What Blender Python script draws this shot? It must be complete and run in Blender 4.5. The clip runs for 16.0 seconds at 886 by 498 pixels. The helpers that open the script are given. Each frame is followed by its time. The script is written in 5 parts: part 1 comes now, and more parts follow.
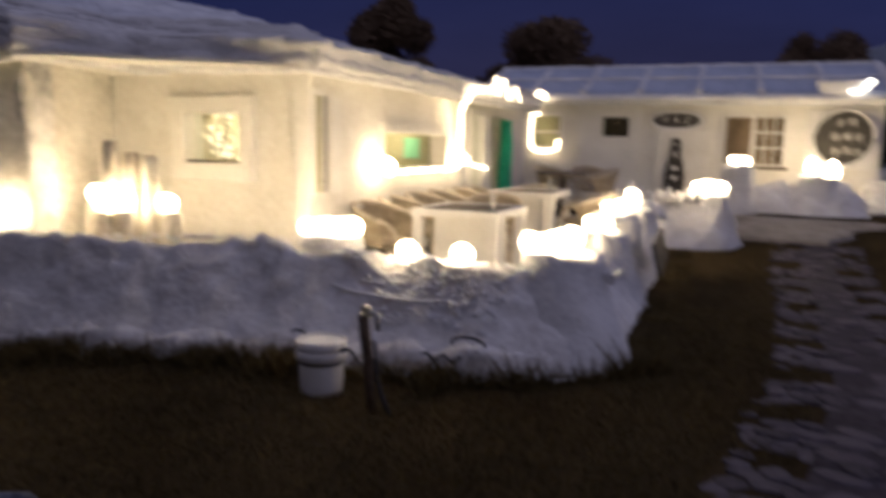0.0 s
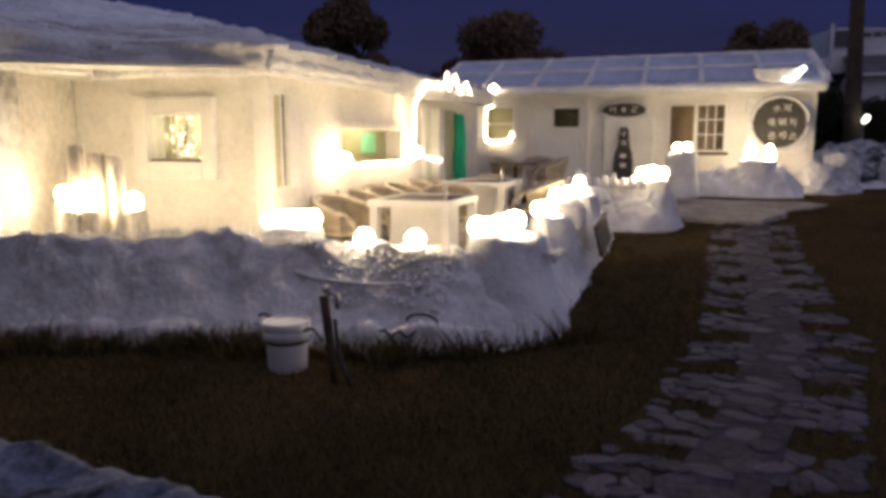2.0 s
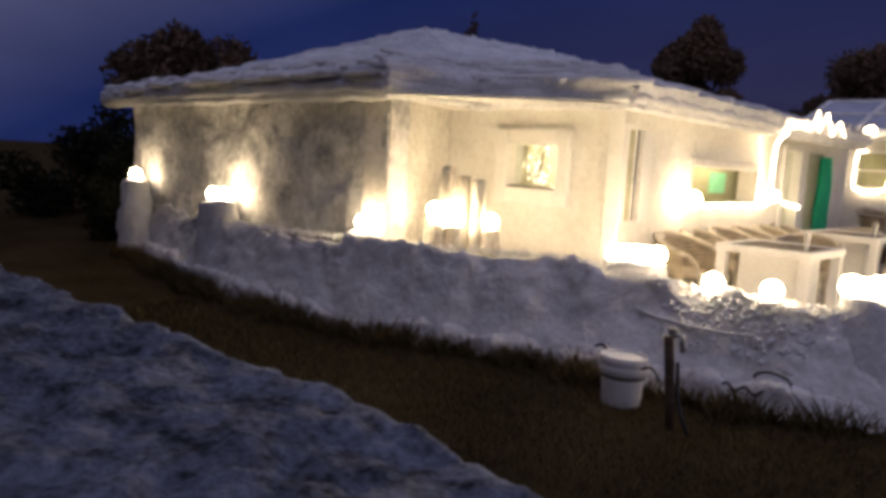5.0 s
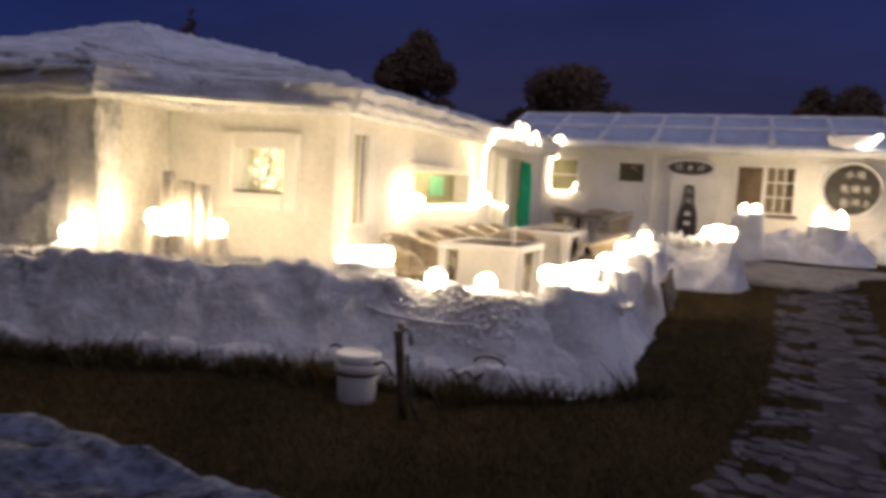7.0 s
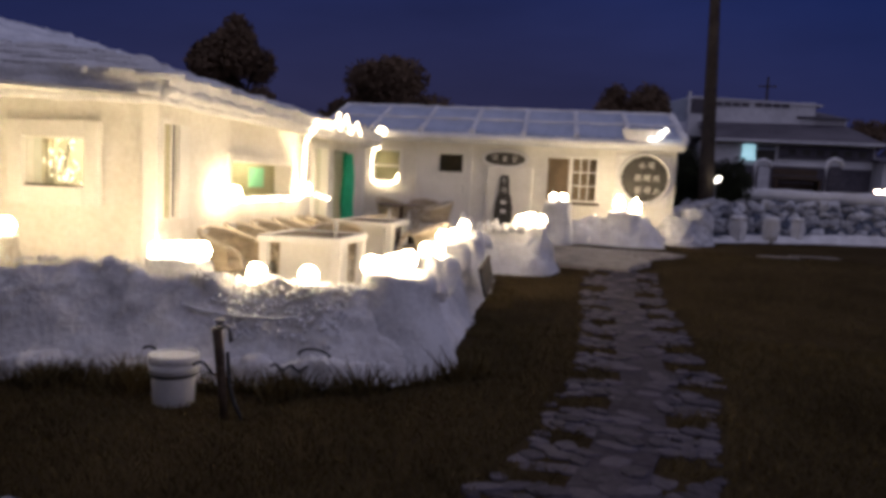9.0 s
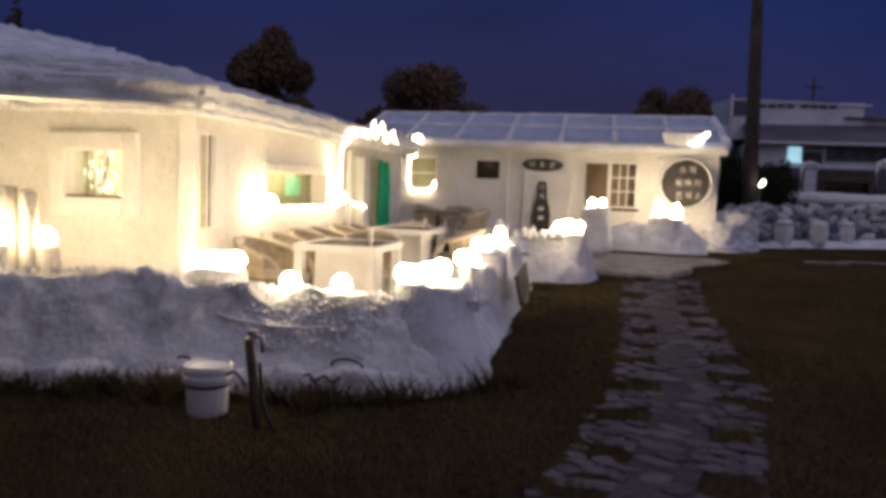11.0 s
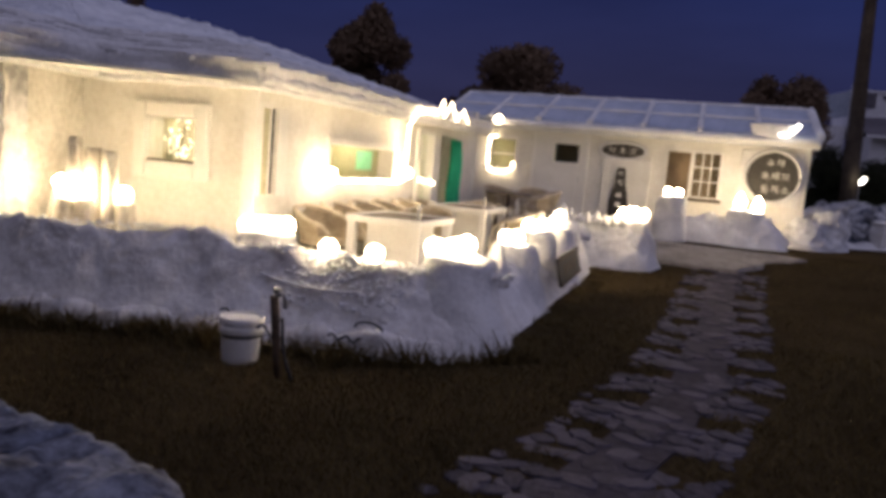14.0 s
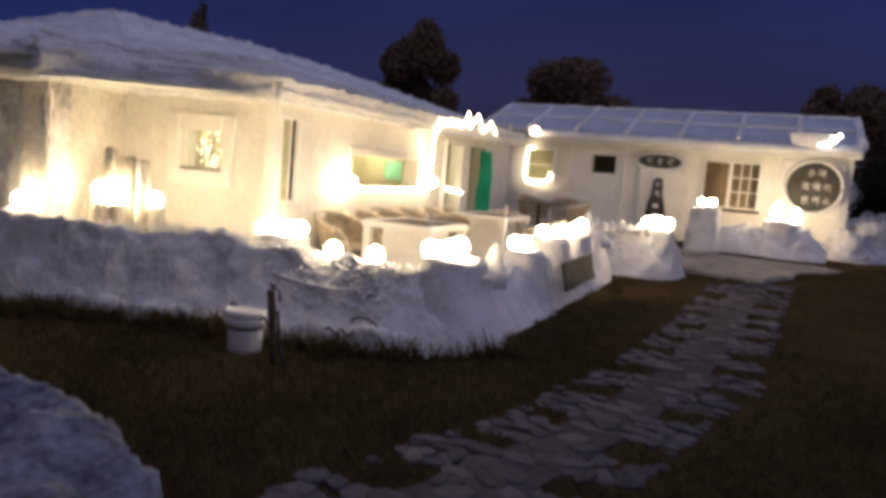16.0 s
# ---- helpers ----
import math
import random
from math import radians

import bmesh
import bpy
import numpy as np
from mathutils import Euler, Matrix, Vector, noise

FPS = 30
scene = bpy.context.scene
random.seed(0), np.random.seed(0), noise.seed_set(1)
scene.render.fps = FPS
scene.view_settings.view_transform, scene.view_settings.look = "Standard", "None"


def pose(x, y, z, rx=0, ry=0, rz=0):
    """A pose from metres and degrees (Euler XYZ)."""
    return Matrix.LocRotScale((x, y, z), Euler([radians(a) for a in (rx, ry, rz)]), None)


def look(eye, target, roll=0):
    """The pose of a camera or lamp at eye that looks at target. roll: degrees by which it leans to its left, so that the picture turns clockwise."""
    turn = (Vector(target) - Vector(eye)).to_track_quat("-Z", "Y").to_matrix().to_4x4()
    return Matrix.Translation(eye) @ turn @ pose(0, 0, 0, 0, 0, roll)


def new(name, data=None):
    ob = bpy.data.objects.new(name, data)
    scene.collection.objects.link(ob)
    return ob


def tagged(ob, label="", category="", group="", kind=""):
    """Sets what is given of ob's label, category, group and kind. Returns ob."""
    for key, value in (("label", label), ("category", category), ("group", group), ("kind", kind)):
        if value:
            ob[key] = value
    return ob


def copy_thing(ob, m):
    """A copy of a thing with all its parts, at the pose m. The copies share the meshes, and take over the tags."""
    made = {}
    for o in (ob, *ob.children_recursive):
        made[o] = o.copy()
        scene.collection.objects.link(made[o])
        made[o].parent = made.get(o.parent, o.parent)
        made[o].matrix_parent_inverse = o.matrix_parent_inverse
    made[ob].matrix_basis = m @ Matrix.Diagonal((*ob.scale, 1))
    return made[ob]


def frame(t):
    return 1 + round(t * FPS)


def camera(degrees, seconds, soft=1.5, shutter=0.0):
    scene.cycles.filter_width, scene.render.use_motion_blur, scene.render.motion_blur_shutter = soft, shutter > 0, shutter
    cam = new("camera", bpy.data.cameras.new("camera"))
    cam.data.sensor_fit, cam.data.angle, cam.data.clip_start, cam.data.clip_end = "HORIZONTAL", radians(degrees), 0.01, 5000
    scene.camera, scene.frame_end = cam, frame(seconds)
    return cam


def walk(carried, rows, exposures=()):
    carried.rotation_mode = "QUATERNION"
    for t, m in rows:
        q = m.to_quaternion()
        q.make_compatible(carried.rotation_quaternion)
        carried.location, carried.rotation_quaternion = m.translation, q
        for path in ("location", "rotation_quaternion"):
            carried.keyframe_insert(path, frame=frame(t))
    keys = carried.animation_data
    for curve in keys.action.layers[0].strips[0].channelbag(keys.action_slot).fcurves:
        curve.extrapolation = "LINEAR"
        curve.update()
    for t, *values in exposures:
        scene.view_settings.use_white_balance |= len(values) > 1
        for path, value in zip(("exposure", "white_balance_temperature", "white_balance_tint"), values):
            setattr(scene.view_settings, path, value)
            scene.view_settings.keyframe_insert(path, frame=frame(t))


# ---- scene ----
cam = camera(63.1, 16.0, soft=4.0, shutter=0.6)
PATH = [
    (0, (0.541, -0.163, 1.382), (-0.16, 1.689, 1.099), 1.3),
    (0.5, (0.556, -0.308, 1.347), (0.11, 1.605, 0.972), 0.0),
    (1, (0.726, -0.381, 1.363), (0.219, 1.52, 1.005), 1.6),
    (1.5, (0.786, -0.429, 1.355), (0.191, 1.451, 1.018), -0.2),
    (2, (0.754, -0.525, 1.374), (0.149, 1.357, 1.077), -0.2),
    (2.5, (0.667, -0.624, 1.373), (0.065, 1.258, 1.068), -0.1),
    (3, (0.705, -0.656, 1.365), (0.024, 1.203, 1.081), 1.1),
    (3.5, (0.701, -0.652, 1.39), (-0.211, 1.111, 1.145), 3.0),
    (4, (0.643, -0.659, 1.394), (-0.496, 0.96, 1.111), 3.3),
    (4.2, (0.624, -0.655, 1.398), (-0.607, 0.899, 1.133), 3.5),
    (4.7, (0.619, -0.653, 1.39), (-0.734, 0.798, 1.139), 3.4),
    (5.2, (0.608, -0.647, 1.372), (-0.741, 0.813, 1.153), 3.3),
    (5.8, (0.595, -0.64, 1.351), (-0.626, 0.933, 1.17), 3.1),
    (6.3, (0.59, -0.638, 1.343), (-0.448, 1.063, 1.176), 3.0),
    (6.5, (0.611, -0.669, 1.368), (-0.336, 1.084, 1.199), 3.2),
    (7, (0.645, -0.686, 1.374), (-0.1, 1.161, 1.195), 3.2),
    (7.5, (0.667, -0.68, 1.364), (0.068, 1.219, 1.183), 2.9),
    (8, (0.685, -0.69, 1.366), (0.24, 1.252, 1.191), 3.0),
    (8.6, (0.687, -0.701, 1.371), (0.377, 1.267, 1.195), 2.9),
    (9.2, (0.692, -0.724, 1.383), (0.409, 1.248, 1.202), 2.8),
    (9.7, (0.697, -0.742, 1.393), (0.387, 1.225, 1.208), 2.7),
    (10.3, (0.699, -0.753, 1.398), (0.342, 1.206, 1.212), 2.6),
    (10.5, (0.722, -0.706, 1.392), (0.351, 1.251, 1.208), 2.3),
    (11, (0.712, -0.628, 1.384), (0.321, 1.327, 1.219), 2.2),
    (11.5, (0.704, -0.622, 1.384), (0.349, 1.339, 1.218), 2.5),
    (12, (0.709, -0.638, 1.384), (0.422, 1.335, 1.222), 2.3),
    (12.5, (0.794, -0.654, 1.389), (0.526, 1.316, 1.168), 2.6),
    (13, (0.968, -0.621, 1.403), (0.444, 1.301, 1.222), 4.4),
    (13.5, (1.152, -0.68, 1.399), (0.546, 1.22, 1.244), 2.9),
    (14, (1.304, -0.758, 1.418), (0.658, 1.12, 1.18), 5.0),
    (14.5, (1.527, -0.781, 1.391), (0.834, 1.085, 1.204), 3.5),
    (15, (1.702, -0.727, 1.409), (0.904, 1.094, 1.196), 4.1),
    (15.5, (1.829, -0.782, 1.413), (1.005, 1.035, 1.267), 2.4),
    (16, (1.924, -0.865, 1.403), (1.118, 0.953, 1.188), 4.9),
]
walk(cam, [(t, look(eye, target, roll)) for t, eye, target, roll in PATH],
     exposures=[(0.0, 0.06), (0.5, 0.0), (1.0, 0.14), (2.0, 0.18), (4.0, 0.20), (6.5, 0.27), (8.0, 0.23), (10.5, 0.30), (13.0, 0.34), (16.0, 0.31)])

# ---- world and light ----
world = bpy.data.worlds.new("dusk")
scene.world = world
world.use_nodes = True
wn, wl = world.node_tree.nodes, world.node_tree.links
wn.clear()
w_out = wn.new("ShaderNodeOutputWorld")
w_bg = wn.new("ShaderNodeBackground")
w_tc = wn.new("ShaderNodeTexCoord")
w_dot = wn.new("ShaderNodeVectorMath")
w_dot.operation = "DOT_PRODUCT"
w_dot.inputs[1].default_value = (0.10, -0.50, 0.80)
w_ramp = wn.new("ShaderNodeValToRGB")
w_ramp.color_ramp.elements[0].position = 0.0
w_ramp.color_ramp.elements[0].color = (0.022, 0.021, 0.054, 1)
w_ramp.color_ramp.elements[1].position = 0.9
w_ramp.color_ramp.elements[1].color = (0.232, 0.222, 0.325, 1)
w_mid = w_ramp.color_ramp.elements.new(0.22)
w_mid.color = (0.0092, 0.0165, 0.078, 1)
w_cloud = wn.new("ShaderNodeTexNoise")
w_cloud.inputs["Scale"].default_value = 3.0
w_cloud.inputs["Detail"].default_value = 5.0
w_map = wn.new("ShaderNodeMapping")
w_map.inputs["Scale"].default_value = (1.0, 1.0, 4.0)
w_cr = wn.new("ShaderNodeMapRange")
w_cr.inputs["From Min"].default_value, w_cr.inputs["From Max"].default_value = 0.3, 0.75
w_cr.inputs["To Min"].default_value, w_cr.inputs["To Max"].default_value = 1.12, 0.80
w_mul = wn.new("ShaderNodeVectorMath")
w_mul.operation = "SCALE"
w_add = wn.new("ShaderNodeMath")
w_add.operation = "ADD"
w_add.inputs[1].default_value = 0.45
wl.new(w_tc.outputs["Generated"], w_dot.inputs[0])
wl.new(w_dot.outputs["Value"], w_add.inputs[0])
wl.new(w_add.outputs[0], w_ramp.inputs[0])
wl.new(w_tc.outputs["Generated"], w_map.inputs["Vector"])
wl.new(w_map.outputs[0], w_cloud.inputs["Vector"])
wl.new(w_cloud.outputs[0], w_cr.inputs["Value"])
wl.new(w_ramp.outputs[0], w_mul.inputs[0])
wl.new(w_cr.outputs[0], w_mul.inputs["Scale"])
wl.new(w_mul.outputs[0], w_bg.inputs["Color"])
wl.new(w_bg.outputs[0], w_out.inputs["Surface"])
w_bg.inputs["Strength"].default_value = 1.0
LAMP = 52.0
WARM = (1.0, 0.764, 0.47)

# ---- materials ----


def mat(name, a, b, rough=0.8, big=1.2, fine=18.0, bump=0.3, dist=0.02, metal=0.0, stretch=(1, 1, 1), rand=0.0, spec=0.3):
    m = bpy.data.materials.new(name)
    m.use_nodes = True
    n, l = m.node_tree.nodes, m.node_tree.links
    bs = n["Principled BSDF"]
    bs.inputs["Roughness"].default_value = rough
    bs.inputs["Metallic"].default_value = metal
    bs.inputs["Specular IOR Level"].default_value = spec
    tc = n.new("ShaderNodeTexCoord")
    mp = n.new("ShaderNodeMapping")
    mp.inputs["Scale"].default_value = stretch
    l.new(tc.outputs["Object"], mp.inputs["Vector"])
    n1, n2 = n.new("ShaderNodeTexNoise"), n.new("ShaderNodeTexNoise")
    n1.inputs["Scale"].default_value, n1.inputs["Detail"].default_value = big, 5
    n2.inputs["Scale"].default_value, n2.inputs["Detail"].default_value = fine, 8
    for t in (n1, n2):
        l.new(mp.outputs[0], t.inputs["Vector"])
    mx = n.new("ShaderNodeMath")
    mx.operation = "MULTIPLY_ADD"
    mx.inputs[1].default_value = 0.55
    l.new(n1.outputs[0], mx.inputs[0])
    m2 = n.new("ShaderNodeMath")
    m2.operation = "MULTIPLY"
    m2.inputs[1].default_value = 0.45
    l.new(n2.outputs[0], m2.inputs[0])
    l.new(m2.outputs[0], mx.inputs[2])
    src = mx.outputs[0]
    if rand:
        oi = n.new("ShaderNodeObjectInfo")
        ra = n.new("ShaderNodeMath")
        ra.operation = "MULTIPLY_ADD"
        ra.inputs[1].default_value = rand
        l.new(oi.outputs["Random"], ra.inputs[0])
        l.new(src, ra.inputs[2])
        src = ra.outputs[0]
    cr = n.new("ShaderNodeValToRGB")
    cr.color_ramp.elements[0].position, cr.color_ramp.elements[1].position = 0.36, 0.62 + rand * 0.6
    cr.color_ramp.elements[0].color, cr.color_ramp.elements[1].color = (*a, 1), (*b, 1)
    l.new(src, cr.inputs[0])
    l.new(cr.outputs[0], bs.inputs["Base Color"])
    bp = n.new("ShaderNodeBump")
    bp.inputs["Strength"].default_value, bp.inputs["Distance"].default_value = bump, dist
    l.new(mx.outputs[0], bp.inputs["Height"])
    l.new(bp.outputs[0], bs.inputs["Normal"])
    return m


def glow(name, col, power):
    m = bpy.data.materials.new(name)
    m.use_nodes = True
    bs = m.node_tree.nodes["Principled BSDF"]
    bs.inputs["Base Color"].default_value = (0.8, 0.8, 0.8, 1)
    bs.inputs["Emission Color"].default_value = (*col, 1)
    bs.inputs["Emission Strength"].default_value = power
    return m


def glass(name, col=(0.9, 0.93, 0.9), rough=0.02):
    m = bpy.data.materials.new(name)
    m.use_nodes = True
    bs = m.node_tree.nodes["Principled BSDF"]
    bs.inputs["Base Color"].default_value = (*col, 1)
    bs.inputs["Roughness"].default_value = rough
    bs.inputs["Transmission Weight"].default_value = 1.0
    bs.inputs["IOR"].default_value = 1.15
    return m


SNOW = mat("packed_snow", (0.56, 0.56, 0.57), (0.82, 0.82, 0.82), 0.85, 2.2, 26, 0.6, 0.03)
SNOWROCK = mat("snow_over_rubble", (0.64, 0.625, 0.615), (0.88, 0.875, 0.865), 0.9, 3.6, 22, 0.65, 0.05)
# Rubbly dirt, darkened and blued further for the shade on the near bank
DIRTYSHADESNOW = mat("dirty_shaded_snow", (0.030, 0.033, 0.044), (0.20, 0.225, 0.295), 0.9, 5.5, 24, 1.0, 0.05, spec=0.1)
SNOWROOF = mat("roof_snow", (0.46, 0.49, 0.56), (0.84, 0.86, 0.90), 0.8, 1.3, 9, 0.6, 0.05, stretch=(0.5, 1.0, 3.0))
PLASTER = mat("white_plaster", (0.64, 0.62, 0.57), (0.80, 0.79, 0.76), 0.8, 1.6, 22, 0.35, 0.02)
STONEWALL = mat("rough_rendered_stone", (0.30, 0.30, 0.295), (0.74, 0.735, 0.72), 0.9, 2.6, 14, 0.8, 0.05)
RETURNWALL = mat("rough_pale_render", (0.50, 0.48, 0.43), (0.74, 0.72, 0.67), 0.9, 2.0, 16, 0.6, 0.03)
WHITEPAINT = mat("white_paint", (0.70, 0.69, 0.66), (0.82, 0.81, 0.79), 0.5, 3, 40, 0.1, 0.005)
PVC = mat("white_plastic", (0.68, 0.68, 0.67), (0.78, 0.78, 0.78), 0.4, 6, 50, 0.05, 0.003)
BLACKBOARD = mat("blackboard", (0.030, 0.028, 0.026), (0.075, 0.070, 0.062), 0.7, 3, 30, 0.1, 0.004)
DARKWOOD = mat("dark_wood", (0.035, 0.024, 0.016), (0.11, 0.075, 0.05), 0.7, 3, 30, 0.3, 0.01, stretch=(1, 1, 6))
TABLEWOOD = mat("weathered_table_wood", (0.08, 0.062, 0.045), (0.22, 0.18, 0.135), 0.7, 3, 30, 0.3, 0.006)
RATTAN = mat("woven_rattan", (0.36, 0.31, 0.23), (0.66, 0.60, 0.50), 0.7, 8, 90, 0.5, 0.006)
WEAVE = mat("brown_rattan_weave", (0.27, 0.22, 0.155), (0.50, 0.43, 0.32), 0.75, 8, 90, 0.6, 0.006)
RUBBER = mat("black_rubber", (0.02, 0.02, 0.02), (0.05, 0.05, 0.05), 0.6, 5, 40, 0.1, 0.004)
STEEL = mat("galvanised_steel", (0.25, 0.25, 0.26), (0.45, 0.45, 0.46), 0.45, 5, 40, 0.1, 0.004, metal=0.8)
GRASSBASE = mat("lawn_soil", (0.027, 0.0195, 0.010), (0.064, 0.047, 0.024), 0.95, 0.9, 24, 0.35, 0.02, spec=0.0)
BLADE = mat("grass_blades", (0.055, 0.042, 0.018), (0.150, 0.112, 0.047), 0.7, 0.8, 9, 0.0, 0.01, spec=0.05)
PAVER = mat("grey_paver", (0.032, 0.028, 0.034), (0.076, 0.066, 0.080), 0.85, 1.5, 20, 0.4, 0.01, rand=0.06, spec=0.08)
FLAG = mat("pale_flagstone", (0.030, 0.026, 0.031), (0.125, 0.113, 0.130), 0.85, 3, 20, 0.5, 0.015, rand=0.4, spec=0.08)
CONCRETE = mat("snowy_concrete", (0.22, 0.21, 0.20), (0.50, 0.49, 0.47), 0.9, 2, 20, 0.5, 0.02)
TRODDEN = mat("trodden_dirty_snow", (0.12, 0.105, 0.09), (0.34, 0.31, 0.28), 0.9, 1.6, 20, 0.5, 0.02)
BARK = mat("bark", (0.03, 0.022, 0.016), (0.09, 0.07, 0.05), 0.9, 3, 20, 0.8, 0.03)
# Foliage browned and lifted: lens haze over the trees is in this colour
LEAF = mat("hazed_foliage", (0.078, 0.053, 0.037), (0.155, 0.105, 0.069), 0.8, 0.6, 6, 0.2, 0.02, spec=0.05)
SHRUB = mat("dark_shrub", (0.012, 0.014, 0.010), (0.04, 0.045, 0.025), 0.8, 2, 10, 0.2, 0.02, spec=0.05)
GREEN = mat("green_curtain", (0.02, 0.50, 0.28), (0.05, 0.72, 0.44), 0.7, 4, 30, 0.2, 0.01)
LOGWOOD = mat("whitewashed_log", (0.36, 0.32, 0.25), (0.80, 0.77, 0.70), 0.9, 5, 30, 0.7, 0.02, stretch=(3, 3, 0.6))
DARKROOF = mat("dark_sheet_roof", (0.05, 0.045, 0.06), (0.12, 0.11, 0.13), 0.7, 0.5, 8, 0.2, 0.02)
FARWHITE = mat("far_white_wall", (0.50, 0.50, 0.53), (0.72, 0.72, 0.75), 0.8, 0.4, 6, 0.1, 0.02)
CURTAIN = mat("pale_curtain", (0.60, 0.54, 0.40), (0.80, 0.74, 0.58), 0.8, 6, 30, 0.3, 0.01)
MENU = mat("olive_board", (0.30, 0.29, 0.18), (0.46, 0.44, 0.30), 0.6, 2, 20, 0.1, 0.01)
INNER = mat("interior_paint", (0.45, 0.40, 0.30), (0.60, 0.55, 0.44), 0.8, 2, 20, 0.1, 0.01)
SNOWSTONE = mat("snow_dusted_stone", (0.10, 0.10, 0.115), (0.62, 0.63, 0.66), 0.9, 4.0, 18, 0.9, 0.04, rand=0.35, spec=0.1)
BROWNROOM = mat("brown_room_paint", (0.17, 0.125, 0.085), (0.28, 0.21, 0.145), 0.8, 2, 20, 0.1, 0.01)
PALEGREEN = mat("pale_green_cloth", (0.22, 0.60, 0.40), (0.34, 0.74, 0.52), 0.8, 4, 30, 0.2, 0.01)
GLASS = glass("window_glass")
BULB = glow("globe_glow", WARM, LAMP)
FLAME = glow("flame_glow", WARM, LAMP * 1.35)
SIGNROPE = glow("sign_rope_glow", WARM, 9.0)
ROPE = glow("rope_light_glow", WARM, LAMP * 0.26)
TINY = glow("tiny_glow", (1.0, 0.9, 0.7), 2.2)
SPOT = glow("spot_glow", (1.0, 0.93, 0.8), 6.0)
COLDLIT = glow("cold_window_and_sill_glow", (0.45, 0.85, 1.0), 0.55)
CHALK = mat("white_chalk_paint", (0.62, 0.61, 0.58), (0.80, 0.79, 0.77), 0.8, 8, 60, 0.1, 0.003)

# ---- helpers ----


def mesh_of(bm, material, smooth=False):
    me = bpy.data.meshes.new("mesh")
    bm.to_mesh(me)
    bm.free()
    me.materials.append(material)
    if smooth:
        for p in me.polygons:
            p.use_smooth = True
    return me


def part(name, bm, material, parent=None, label="", smooth=False):
    ob = new(name, bm if isinstance(bm, bpy.types.Mesh) else mesh_of(bm, material, smooth))
    if parent is not None:
        ob.parent = parent
    if label:
        tagged(ob, label)
    return ob


def thing(name, loc, label, category, group="", kind=""):
    ob = new(name)
    ob.location = loc
    ob.empty_display_size = 0.1
    return tagged(ob, label, category, group, kind)


def solid(name, bm, material, label, category, group="", kind="", smooth=False):
    return tagged(new(name, mesh_of(bm, material, smooth)), label, category, group, kind)


def box(x0, x1, y0, y1, z0, z1, bevel=0.0, bm=None, m=None):
    own = bmesh.new()
    r = bmesh.ops.create_cube(own, size=1)
    bmesh.ops.scale(own, vec=(x1 - x0, y1 - y0, z1 - z0), verts=own.verts)
    bmesh.ops.translate(own, vec=((x0 + x1) / 2, (y0 + y1) / 2, (z0 + z1) / 2), verts=own.verts)
    if bevel:
        bmesh.ops.bevel(own, geom=own.edges[:], offset=bevel, segments=2, affect="EDGES", profile=0.5)
    if m is not None:
        bmesh.ops.transform(own, matrix=m, verts=own.verts)
    if bm is None:
        return own
    me = bpy.data.meshes.new("tmp")
    own.to_mesh(me)
    own.free()
    bm.from_mesh(me)
    bpy.data.meshes.remove(me)
    return bm


def lathe(profile, seg=24, bm=None, m=None):
    """Turns (radius, height) pairs about the z axis."""
    bm = bm or bmesh.new()
    rings = []
    for r, z in profile:
        ring = []
        for k in range(seg):
            a = 2 * math.pi * k / seg
            p = Vector((r * math.cos(a), r * math.sin(a), z))
            ring.append(bm.verts.new(m @ p if m is not None else p))
        rings.append(ring)
    for a, b in zip(rings, rings[1:]):
        for k in range(seg):
            bm.faces.new((a[k], a[(k + 1) % seg], b[(k + 1) % seg], b[k]))
    bm.faces.new(rings[0][::-1])
    bm.faces.new(rings[-1])
    return bm


def tube(points, radius, seg=8, bm=None, closed=False):
    bm = bm or bmesh.new()
    pts = [Vector(p) for p in points]
    rings = []
    for i, p in enumerate(pts):
        a = pts[max(i - 1, 0)]
        b = pts[min(i + 1, len(pts) - 1)]
        d = (b - a).normalized()
        side = d.cross(Vector((0, 0, 1)))
        if side.length < 0.05:
            side = d.cross(Vector((1, 0, 0)))
        side.normalize()
        up = side.cross(d)
        r = radius[i] if isinstance(radius, (list, tuple)) else radius
        rings.append([bm.verts.new(p + side * r * math.cos(2 * math.pi * k / seg) + up * r * math.sin(2 * math.pi * k / seg)) for k in range(seg)])
    for a, b in zip(rings, rings[1:]):
        for k in range(seg):
            bm.faces.new((a[k], a[(k + 1) % seg], b[(k + 1) % seg], b[k]))
    bm.faces.new(rings[0][::-1])
    bm.faces.new(rings[-1])
    return bm


def rough(bm, amp, scale, amp2=0.0, scale2=1.0, low=None):
    """Pushes the points of a mesh about by noise, those above the height low only."""
    for v in bm.verts:
        d = noise.noise_vector(v.co * scale) * amp
        if amp2:
            d += noise.noise_vector(v.co * scale2 + Vector((7, 3, 1))) * amp2
        if low is not None and v.co.z < low:
            d.z = min(d.z, 0)
        v.co += d
    return bm


